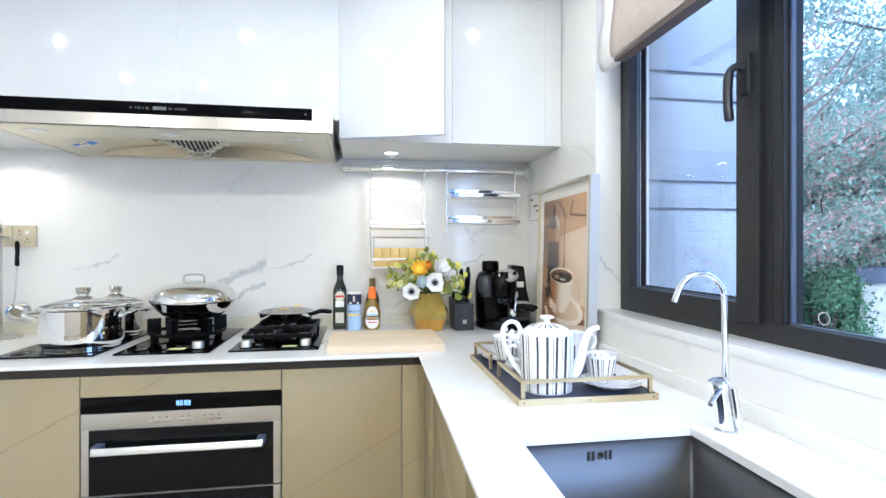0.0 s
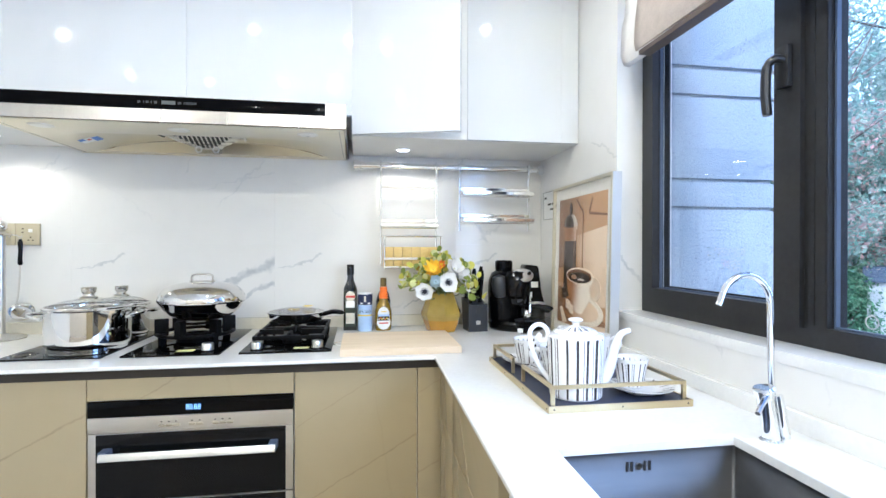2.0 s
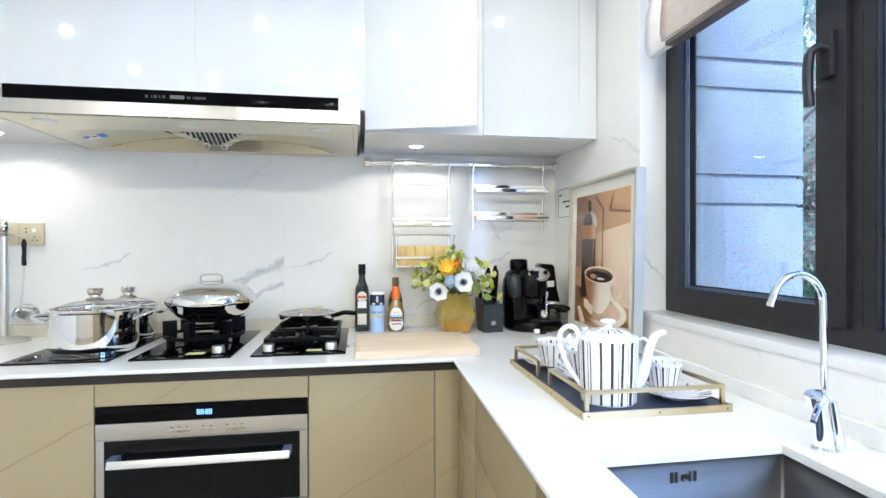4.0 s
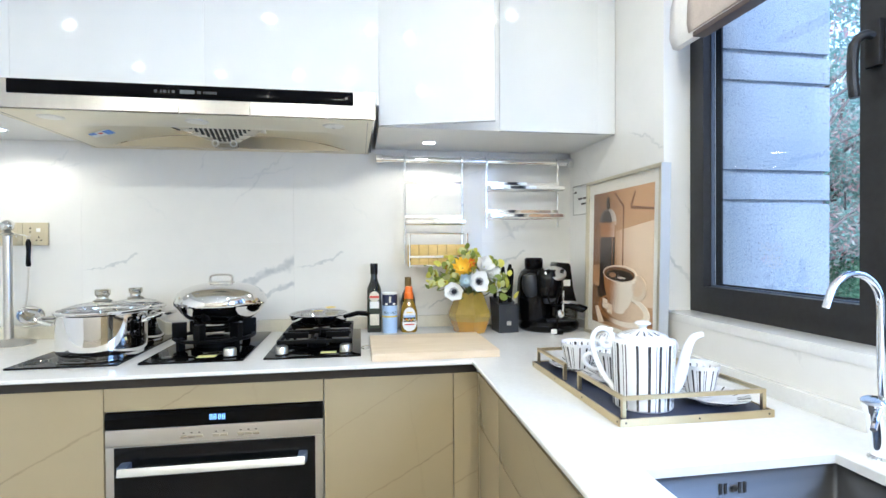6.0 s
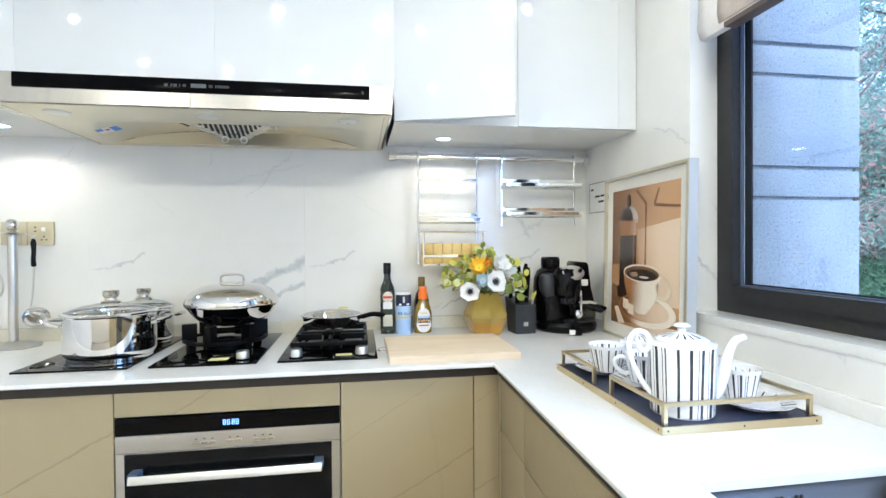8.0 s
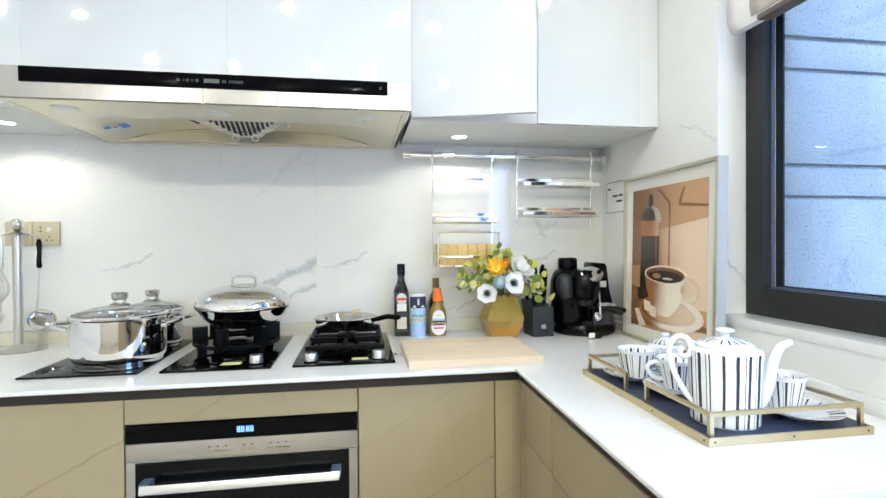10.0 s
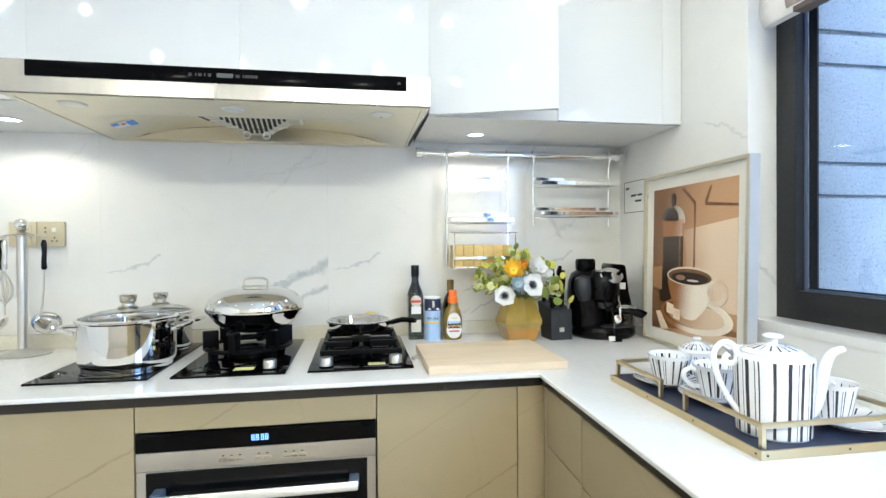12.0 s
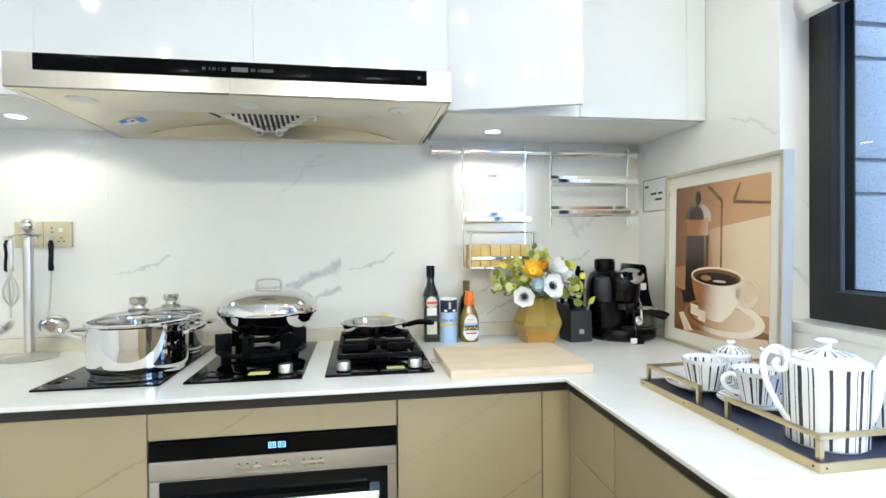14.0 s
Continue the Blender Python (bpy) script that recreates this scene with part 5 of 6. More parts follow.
plate = part("steel_plate", turned([(0.0, 0.008), (0.036, 0.005), (0.045, -0.002), (0.045, -0.008), (0.0, -0.008)], 32, Matrix.Translation((0.005, -0.082, 0.238)) @ Matrix.Rotation(radians(58), 4, "X") @ Matrix.Diagonal((1.0, 0.72, 1, 1))), BAR_STEEL, cm, "oval steel top plate")
for s in (-1, 1):
    part("dial", turned([(0.0, 0.011), (0.007, 0.010), (0.008, 0.0)], 20, Matrix.Translation((0.005 + 0.026 * s, -0.088, 0.243)) @ Matrix.Rotation(radians(58), 4, "X")), BLACK_PLASTIC, plate)
part("group_head", turned([(0.0, 0.112), (0.026, 0.112), (0.031, 0.125), (0.031, 0.15)], 24, Matrix.Translation((-0.004, -0.05, 0))), GREY_PLASTIC, cm)
bm = bmesh.new()
prism(bm, [(0.028, 0.04), (0.030, 0.27), (0.036, 0.278), (0.080, 0.274), (0.086, 0.262), (0.096, 0.17), (0.112, 0.10), (0.112, 0.04)], -0.02, 0.085, "y")
column = part("steam_column", bm, BLACK_PLASTIC, cm, "black steam column with a slanting side")
bv = column.modifiers.new("round", "BEVEL")
bv.width, bv.segments, bv.limit_method = 0.006, 2, "ANGLE"
part("label_plate", boxed(0.052, 0.082, -0.0225, -0.0195, 0.18, 0.205), PAPER, cm, "small white label")
part("label_plate", boxed(0.048, 0.058, -0.0225, -0.0195, 0.135, 0.160), PAPER, cm)
part("portafilter", piped(smooth_curve([(0.0, -0.055, 0.105), (0.05, -0.085, 0.106), (0.075, -0.098, 0.103), (0.105, -0.110, 0.094), (0.112, -0.113, 0.088)], 5), [0.009] * 7 + [0.012] * 5 + [0.016] * 7 + [0.013] * 2, 12), BLACK_PLASTIC, cm, "black portafilter handle")
jug_ = part("clear_cup", turned([(0.0, 0.046), (0.026, 0.046), (0.030, 0.06), (0.031, 0.115), (0.029, 0.115), (0.028, 0.05)], 24, Matrix.Translation((0.068, -0.062, 0))), CLEAR_CUP, cm, "small clear measuring cup")
part("rim", turned([(0.031, 0.112), (0.033, 0.115), (0.031, 0.119), (0.029, 0.115)], 24, Matrix.Translation((0.068, -0.062, 0))), STEEL, jug_)
part("steam_valve", turned([(0.0, 0.006), (0.010, 0.005), (0.016, 0.0), (0.016, -0.012), (0.0, -0.012)], 22, Matrix.Translation((0.022, -0.096, 0.075)) @ Matrix.Rotation(radians(82), 4, "X")), CHROME, cm, "round chrome valve")
part("steam_pipe", piped(smooth_curve([(0.035, -0.05, 0.15), (0.036, -0.08, 0.13), (0.034, -0.092, 0.09), (0.030, -0.096, 0.07)], 5), 0.005, 10), CHROME, cm, "thin chrome steam pipe")
part("cord", piped(smooth_curve([(0.0, -0.09, 0.225), (-0.025, -0.105, 0.17), (-0.02, -0.11, 0.12), (0.01, -0.11, 0.14), (0.02, -0.10, 0.2), (0.005, -0.1, 0.12), (0.005, -0.115, 0.05), (-0.0, -0.13, 0.012)], 6), 0.0032, 8), BLACK_PLASTIC, cm, "looped black power cord")
plug = part("plug", boxed(-0.014, 0.02, -0.15, -0.115, 0.0, 0.024, 0.005), BLACK_PLASTIC, cm, "black plug lying on the worktop")
part("tag", boxed(-0.026, -0.006, -0.152, -0.145, 0.004, 0.022, 0.001), PAPER, plug, "white plug tag")

# ---- framed picture ----
PW, PH = 0.54, 0.6
pic = thing("framed_picture", "framed coffee photograph with a cream mat leaning on the wall", "picture", (0.732, 2.045, TOP), 0)
pic.matrix_basis = pose(0.730, 2.045, TOP, 0, 0, -91.5) @ pose(0, 0, 0, -1.2, 0, 0)
bm = bmesh.new()
slab(bm, [0, 0.011, PW - 0.011, PW], [0, 0.011, PH - 0.011, PH], [(1, 1)], -0.002, 0.030, "y")
fr = part("frame", bm, FRAME_GOLD, pic, "champagne metal frame")
part("frame_edge", boxed(PW, PW + 0.0015, 0.0, 0.030, 0.0, PH), FRAME_SIDE, fr)
part("mat", boxed(0.010, PW - 0.010, 0.010, 0.014, 0.010, PH - 0.010), MAT_BOARD, pic, "cream mat board")
PX0, PX1, PZ0, PZ1 = 0.052, 0.488, 0.052, 0.548


def photo_tone(name, c, c2=None, grad=None):
    """A printed tone, cloudy or fading across the picture from grad[0] to grad[1]."""
    m, nt, b = nodes_of(name)
    tc = nt.nodes.new("ShaderNodeTexCoord").outputs["Object"]
    f = noise_tex(nt, 7.0, 3.0, tc)
    fac = ramp(nt, f, 0.3, 0.7)
    if grad:
        sep = nt.nodes.new("ShaderNodeSeparateXYZ")
        nt.links.new(tc, sep.inputs[0])
        along = math_node(nt, "ADD", sep.outputs[grad[2]], math_node(nt, "MULTIPLY", math_node(nt, "SUBTRACT", f, 0.5), 0.08))
        fac = ramp(nt, along, grad[0], grad[1])
    nt.links.new(mix_color(nt, fac, c, c2 or tuple(k * 0.8 for k in c)), b.inputs["Base Color"])
    b.inputs["Roughness"].default_value = 0.3
    return m


def photo_shape(name, outline, layer, mat_):
    """A flat printed shape; outline in shares of the photograph, from its upper left corner."""
    bm = bmesh.new()
    prism(bm, [(PX0 + u * (PX1 - PX0), PZ1 - v * (PZ1 - PZ0)) for u, v in outline], 0.0094 - 0.0004 * layer, 0.0096, "y")
    part(name, bm, mat_, photo)


def oval(cu, cv, ru, rv, a0=0, a1=360, n=28):
    return [(cu + ru * math.cos(radians(a0 + (a1 - a0) * k / n)), cv + rv * math.sin(radians(a0 + (a1 - a0) * k / n))) for k in range(n + (a1 - a0 < 360))]


TAN = photo_tone("photo_tan", (0.17, 0.07, 0.02), (0.55, 0.33, 0.16), (0.02, 0.42, "X"))
PALE = photo_tone("photo_pale", (0.42, 0.23, 0.10), (0.78, 0.62, 0.45), (0.18, 0.40, "X"))
CREAM_P = photo_tone("photo_cream", (0.34, 0.15, 0.045), (0.90, 0.82, 0.70), (0.18, 0.30, "X"))
DARK_P = photo_tone("photo_dark", (0.022, 0.015, 0.012), (0.06, 0.04, 0.03))
BROWN_P = photo_tone("photo_brown", (0.15, 0.06, 0.02), (0.27, 0.14, 0.06))
GREY_P = photo_tone("photo_grey", (0.10, 0.085, 0.075), (0.62, 0.55, 0.48), (0.14, 0.25, "X"))
WHITE_P = photo_tone("photo_white", (0.82, 0.72, 0.58), (0.70, 0.53, 0.36))
bm = bmesh.new()
prism(bm, [(PX0, PZ0), (PX1, PZ0), (PX1, PZ1), (PX0, PZ1)], 0.0094, 0.0100, "y")
photo = part("photograph", bm, TAN, pic, "sepia photograph of a coffee press and cup")
photo_shape("wall_panel", [(0.42, 0.30), (1.0, 0.24), (1.0, 0.80), (0.5, 0.80)], 1, PALE)
photo_shape("cupboard_line", [(0.38, 0.02), (0.42, 0.02), (0.56, 0.12), (0.56, 0.55), (0.54, 0.55), (0.54, 0.13)], 2, BROWN_P)
photo_shape("cupboard_line", [(0.66, 0.12), (0.72, 0.03), (0.74, 0.03), (0.69, 0.13), (1.0, 0.16), (1.0, 0.175), (0.67, 0.15)], 2, BROWN_P)
photo_shape("cupboard_line", [(0.02, 0.10), (0.2, 0.12), (0.2, 0.13), (0.02, 0.115)], 2, BROWN_P)
photo_shape("table", [(0.0, 0.97), (0.0, 0.72), (0.2, 0.78), (1.0, 0.9), (1.0, 1.0), (0.3, 1.0)], 2, BROWN_P)
photo_shape("table_edge", [(0.12, 0.985), (1.0, 0.93), (1.0, 1.0), (0.12, 1.0)], 3, PALE)
photo_shape("napkin", [(0.06, 0.88), (0.12, 0.87), (0.24, 0.985), (0.14, 1.0)], 4, WHITE_P)
photo_shape("press_glow", [(0.0, 0.56), (0.14, 0.55), (0.14, 0.72), (0.0, 0.70)], 3, PALE)
photo_shape("press_neck", [(0.15, 0.24), (0.40, 0.24), (0.40, 0.36), (0.15, 0.36)], 3, CREAM_P)
photo_shape("press_glass", [(0.15, 0.34), (0.41, 0.34), (0.41, 0.62), (0.36, 0.72), (0.14, 0.72)], 4, DARK_P)
photo_shape("press_band", [(0.365, 0.34), (0.385, 0.34), (0.385, 0.60), (0.365, 0.60)], 5, BROWN_P)
photo_shape("press_base", [(0.10, 0.72), (0.35, 0.68), (0.34, 0.80), (0.12, 0.80)], 4, DARK_P)
photo_shape("press_dome", oval(0.28, 0.235, 0.155, 0.11, 180, 360), 5, GREY_P)
photo_shape("press_dome_shade", oval(0.27, 0.235, 0.09, 0.095, 180, 360), 6, DARK_P)
photo_shape("press_rim", [(0.125, 0.225), (0.435, 0.225), (0.435, 0.25), (0.125, 0.25)], 6, CREAM_P)
photo_shape("press_knob", oval(0.285, 0.09, 0.028, 0.05), 6, DARK_P)
photo_shape("saucer", oval(0.55, 0.86, 0.42, 0.115), 5, CREAM_P)
photo_shape("saucer_shade", oval(0.52, 0.853, 0.345, 0.086), 6, BROWN_P)
photo_shape("saucer_well", oval(0.56, 0.857, 0.33, 0.080), 7, PALE)
photo_shape("cup_handle", oval(0.80, 0.69, 0.12, 0.085), 7, WHITE_P)
photo_shape("cup_handle_gap", oval(0.79, 0.69, 0.08, 0.055), 8, PALE)
CUP_SIDE = [(0.225, 0.605), (0.235, 0.66), (0.255, 0.72), (0.29, 0.78), (0.34, 0.83), (0.40, 0.865)]
photo_shape("cup_body", CUP_SIDE + oval(0.50, 0.868, 0.10, 0.022, 180, 0, 10) + [(1.0 - u, v) for u, v in reversed(CUP_SIDE)], 8, CREAM_P)
photo_shape("cup_rim", oval(0.50, 0.605, 0.277, 0.062), 9, WHITE_P)
photo_shape("cup_inside", oval(0.50, 0.608, 0.258, 0.052), 10, BROWN_P)
photo_shape("coffee", oval(0.505, 0.618, 0.225, 0.040), 11, DARK_P)
photo_shape("coffee_glint", oval(0.40, 0.618, 0.06, 0.018), 12, TAN)
photo_shape("coffee_glint", oval(0.55, 0.632, 0.07, 0.008), 12, GREY_P)
for u, v in ((0.22, 0.83), (0.31, 0.86)):
    photo_shape("sugar_cube", [(u, v - 0.03), (u + 0.09, v - 0.02), (u + 0.085, v + 0.05), (u, v + 0.04)], 9, WHITE_P)
glass = part("glazing", boxed(0.011, PW - 0.011, 0.0018, 0.0028, 0.011, PH - 0.011), pane_glass("picture_glass", (1, 1, 1), 1.15, 7.0), pic, "clear picture glass")
glass.visible_shadow = False

note = thing("wall_notice", "white printed notice stuck on the marble wall", "notice", (RIGHT, 2.165, 1.452))
part("sheet", boxed(-0.0016, -0.0004, -0.085, 0.085, -0.065, 0.065), PAPER, note)
for y0, y1, z0, z1 in ((-0.083, 0.083, 0.061, 0.0635), (-0.083, 0.083, -0.0635, -0.061), (0.0805, 0.083, -0.0635, 0.0635), (-0.083, -0.0805, -0.0635, 0.0635)):
    part("border", boxed(-0.0022, -0.0015, y0, y1, z0, z1), INK, note)
for y0, y1, z in ((0.045, 0.07, 0.036), (-0.01, 0.03, 0.005), (-0.05, -0.02, 0.005), (-0.045, 0.0, -0.018)):
    part("text_bar", boxed(-0.0022, -0.0015, y0, y1, z - 0.004, z + 0.004), INK, note)

# ---- serving tray ----
TX0, TX1, TY0, TY1 = 0.320, 0.657, 1.006, 1.508
tray = thing("serving_tray", "dark blue serving tray with a brass gallery rail", "tray", ((TX0 + TX1) / 2, (TY0 + TY1) / 2, TOP))
tw, tl = (TX1 - TX0) / 2, (TY1 - TY0) / 2
part("base", boxed(-tw + 0.004, tw - 0.004, -tl + 0.004, tl - 0.004, 0.0, 0.0140), TRAY_TOP, tray, "dark blue tray floor")
bm = bmesh.new()
slab(bm, [-tw, -tw + 0.004, tw - 0.004, tw], [-tl, -tl + 0.004, tl - 0.004, tl], [(1, 1)], 0.0005, 0.0158, "z")
edge = part("edge", bm, BRASS, tray, "brass edge strip with small rivets")
for k in range(4):
    y = -tl + 0.012 + k * (2 * tl - 0.024) / 3
    for s in (-1, 1):
        part("rivet", turned([(0.0, 0.0012), (0.0018, 0.0008), (0.002, 0.0)], 10, Matrix.Translation((s * tw, y, 0.0085)) @ Matrix.Rotation(radians(90 * s), 4, "Y")), CHANNEL, edge)
for x in (-tw + 0.012, 0.0, tw - 0.012):
    part("rivet", turned([(0.0, 0.0012), (0.0018, 0.0008), (0.002, 0.0)], 10, Matrix.Translation((x, -tl, 0.0085)) @ Matrix.Rotation(radians(90), 4, "X")), CHANNEL, edge)
i_ = 0.014
RZ = 0.056
for s in (-1, 1):
    part("rail", boxed(-tw + i_ - 0.004, tw - i_ + 0.004, s * (tl - i_) - 0.004, s * (tl - i_) + 0.004, RZ - 0.008, RZ, 0.0008), BRASS, tray, "brass rail")
    for lo, hi in ((-tl + i_ + 0.0045, -0.033), (0.045, tl - i_ - 0.0045)):
        part("rail", boxed(s * (tw - i_) - 0.004, s * (tw - i_) + 0.004, lo, hi, RZ - 0.008, RZ, 0.0008), BRASS, tray, "brass rail")
    for y in (-tl + i_, -0.037, 0.049, tl - i_):
        part("post", boxed(s * (tw - i_) - 0.004, s * (tw - i_) + 0.004, y - 0.004, y + 0.004, 0.0142, RZ - 0.0085), BRASS, tray, "square brass post")
TZ = TOP + 0.0143

# ---- tea set ----
pot = thing("teapot", "white porcelain teapot with painted black stripes", "teapot", (0.415, 1.087, TZ), -12)
pot.scale = (1.05, 1.05, 1.02)
part("body", turned([(0.0, 0.0), (0.0545, 0.0), (0.057, 0.003), (0.059, 0.05), (0.061, 0.122), (0.062, 0.132), (0.060, 0.137), (0.050, 0.140), (0.046, 0.140), (0.046, 0.136), (0.056, 0.11), (0.05, 0.006), (0.0, 0.006)], 64), STRIPES_POT, pot, "straight striped body")
lid = part("lid", turned([(0.048, 0.1402), (0.049, 0.1425), (0.040, 0.149), (0.024, 0.154), (0.009, 0.156), (0.007, 0.159), (0.008, 0.164), (0.016, 0.168), (0.016, 0.171), (0.010, 0.174), (0.0, 0.175)], 48), STRIPES_LID, pot, "low domed lid with a flat knob")
part("spout", piped(smooth_curve([(0.050, 0, 0.030), (0.066, 0, 0.046), (0.078, 0, 0.078), (0.086, 0, 0.112), (0.098, 0, 0.138), (0.118, 0, 0.147)], 5), [0.006 + 0.0105 * (1 - k / 25) ** 1.25 for k in range(26)], 14), PORCELAIN, pot, "curved white spout")
part("handle", piped(smooth_curve([(-0.054, 0, 0.030), (-0.074, 0, 0.058), (-0.090, 0, 0.090), (-0.099, 0, 0.120), (-0.098, 0, 0.144), (-0.084, 0, 0.158), (-0.068, 0, 0.154), (-0.060, 0, 0.138), (-0.064, 0, 0.123), (-0.076, 0, 0.121), (-0.081, 0, 0.131), (-0.075, 0, 0.138)], 6), 0.0043, 12, 1.2), PORCELAIN, pot, "white handle curled into a scroll")


def saucer(x, y, label):
    s = thing("saucer", label, "saucer", (x, y, TZ), rng.uniform(0, 360), group="tea saucers")
    part("dish", turned([(0.0, 0.003), (0.030, 0.003), (0.030, 0.0), (0.036, 0.0), (0.040, 0.004), (0.062, 0.010), (0.073, 0.0155), (0.0735, 0.017), (0.062, 0.0135), (0.042, 0.0085), (0.034, 0.0065), (0.0, 0.0065)], 48), STRIPES_FLAT, s)


def cup(x, y, turn, label, k=1.0):
    c = thing("teacup", label, "cup", (x, y, TZ + 0.0068), turn, group="tea cups")
    c.scale = (k, k, 1.09)
    part("body", turned([(0.0, 0.002), (0.024, 0.0), (0.029, 0.003), (0.034, 0.022), (0.039, 0.045), (0.043, 0.0625), (0.0435, 0.064), (0.041, 0.0635), (0.037, 0.045), (0.031, 0.02), (0.024, 0.008), (0.0, 0.006)], 48), STRIPES_CUP, c, "flared striped cup")
    part("handle", piped(smooth_curve([(0.036, 0, 0.050), (0.050, 0, 0.056), (0.062, 0, 0.048), (0.060, 0, 0.034), (0.046, 0, 0.022), (0.033, 0, 0.020)], 5), 0.0038, 10, 1.2), PORCELAIN, c, "white loop handle")


for sx, sy, cx, cy, turn in ((0.410, 1.405, 0.412, 1.392, 12), (0.438, 1.268, 0.448, 1.275, 168), (0.578, 1.085, 0.565, 1.11, 40)):
    saucer(sx, sy, "white porcelain saucer with short black rim stripes")
    cup(cx, cy, turn, "white porcelain teacup with painted black stripes", 0.95 if cx > 0.5 else 1.14)

bowl = thing("sugar_bowl", "striped porcelain sugar bowl with two handles and a lid", "sugar bowl", (0.535, 1.462, TZ), 20)
part("body", turned([(0.0, 0.0), (0.034, 0.0), (0.037, 0.004), (0.043, 0.04), (0.046, 0.066), (0.044, 0.069), (0.034, 0.071), (0.0, 0.071)], 48), STRIPES_CUP, bowl)
part("lid", turned([(0.036, 0.0712), (0.034, 0.076), (0.02, 0.083), (0.008, 0.086), (0.006, 0.089), (0.011, 0.094), (0.009, 0.099), (0.0, 0.1)], 36), STRIPES_LID, bowl, "domed lid with a small knob")
for s in (-1, 1):
    part("handle", piped(smooth_curve([(s * 0.042, 0, 0.058), (s * 0.056, 0, 0.068), (s * 0.068, 0, 0.062), (s * 0.064, 0, 0.046), (s * 0.042, 0, 0.036)], 5), 0.0042, 10), PORCELAIN, bowl)
jug = thing("milk_jug", "striped porcelain milk jug with a broad lip", "jug", (0.598, 1.36, TZ), 150)
part("body", turned([(0.0, 0.0), (0.031, 0.0), (0.034, 0.004), (0.038, 0.04), (0.041, 0.078), (0.044, 0.088), (0.041, 0.087), (0.036, 0.06), (0.03, 0.01), (0.0, 0.008)], 48), STRIPES_CUP, jug)
part("lip", piped(smooth_curve([(0.030, 0, 0.074), (0.044, 0, 0.086), (0.056, 0, 0.094)], 4), [0.018, 0.017, 0.015, 0.013, 0.012, 0.011, 0.010, 0.009, 0.008], 12, 0.5), PORCELAIN, jug, "white pouring lip")
part("handle", piped(smooth_curve([(-0.038, 0, 0.076), (-0.058, 0, 0.084), (-0.068, 0, 0.066), (-0.056, 0, 0.04), (-0.036, 0, 0.026)], 5), 0.0042, 10), PORCELAIN, jug)

# ---- rail and racks ----
rail = thing("wall_rail", "chrome rail fixed to the marble tiles", "rail", (0, 2.238, 1.62))
part("rod", piped([(-0.088, 0, 0), (0.765, 0, 0)], 0.0145, 20), CHROME, rail)
for x in (-0.088, 0.752):
    part("end_cap", piped([(x - 0.016, 0, 0), (x - 0.013, 0, 0), (x + 0.013, 0, 0), (x + 0.016, 0, 0)], [0.017, 0.0215, 0.0215, 0.017], 24), CHROME, rail)
    part("bracket", piped([(x, 0.004, 0), (x, 0.045, 0)], 0.008, 14), CHROME, rail)
part("top_flange", boxed(-0.08, 0.76, 0.028, 0.046, 0.012, 0.022), STEEL, rail)


def rack(x0, x1, tiers, low, label):
    """A hanging rack: two side rods with hooks, and for each tier a back bar, a front bar, side bars and floor wires."""
    r = thing("hanging_rack", label, "rack", (x0, 2.222, 1.62), group="hanging racks")
    w = x1 - x0
    for x in (0.0, w):
        part("side_rod", piped(smooth_curve([(x, 0.032, 0.006), (x, 0.016, 0.0188), (x, -0.001, 0.012), (x, -0.003, -0.02), (x, 0.006, -0.045), (x, 0.008, -0.07)], 5) + [Vector((x, 0.008, low))], 0.0048, 10), CHROME, r, "bent side rod with a hook")
    for zb, zf, depth in tiers:
        part("back_bar", boxed(0.0, w, 0.003, 0.006, zb - 0.006, zb + 0.006), CHROME, r, "flat chrome bar")
        part("front_bar", boxed(0.0, w, -depth, -depth + 0.003, zf - 0.0065, zf + 0.0065), CHROME, r, "flat chrome bar")
        for x in (0.003, w - 0.003):
            part("side_bar", piped([(x, 0.008, zb - 0.02), (x, -depth + 0.002, zb - 0.02), (x, -depth + 0.002, zf)], 0.0028, 8), CHROME, r)
        for k in range(3):
            y = 0.004 - (depth - 0.006) * k / 2
            part("floor_wire", piped([(0.0, y, zb - 0.034), (w, y, zb - 0.034)], 0.0018, 6), CHROME, r)
    return r


r1 = rack(0.017, 0.262, [(-0.24, -0.262, 0.07)], -0.44, "chrome hanging rack holding a bamboo block")
part("top_bar", boxed(0.0, 0.245, 0.004, 0.007, -0.1, -0.091), CHROME, r1)
part("lower_rail", piped([(0.0, -0.07, -0.312), (0.262, -0.07, -0.312)], 0.003, 8), CHROME, r1)
for x in (0.012, 0.25):
    part("basket_rod", piped([(x, -0.07, -0.312), (x, -0.072, -0.40), (x, -0.07, -0.448), (x, 0.006, -0.448)], 0.0042, 8), CHROME, r1)
part("basket_bar", boxed(0.012, 0.25, -0.078, -0.075, -0.412, -0.402), CHROME, r1)
part("basket_bar", boxed(0.012, 0.25, -0.076, -0.073, -0.445, -0.439), CHROME, r1)
rack(0.369, 0.692, [(-0.095, -0.119, 0.075), (-0.215, -0.237, 0.075)], -0.285, "two-tier chrome hanging spice rack, empty")
bb = thing("bamboo_block", "slotted yellow bamboo block resting in the rack", "knife block", (0.028, 2.156, 1.175))
for k in range(6):
    part("slat", boxed(0.0385 * k + 0.001, 0.0385 * k + 0.0375, -0.0, 0.05, 0.0, 0.088, 0.001), BAMBOO, bb)
part("back_board", boxed(-0.002, 0.235, 0.0505, 0.062, 0.0, 0.088), BAMBOO, bb)

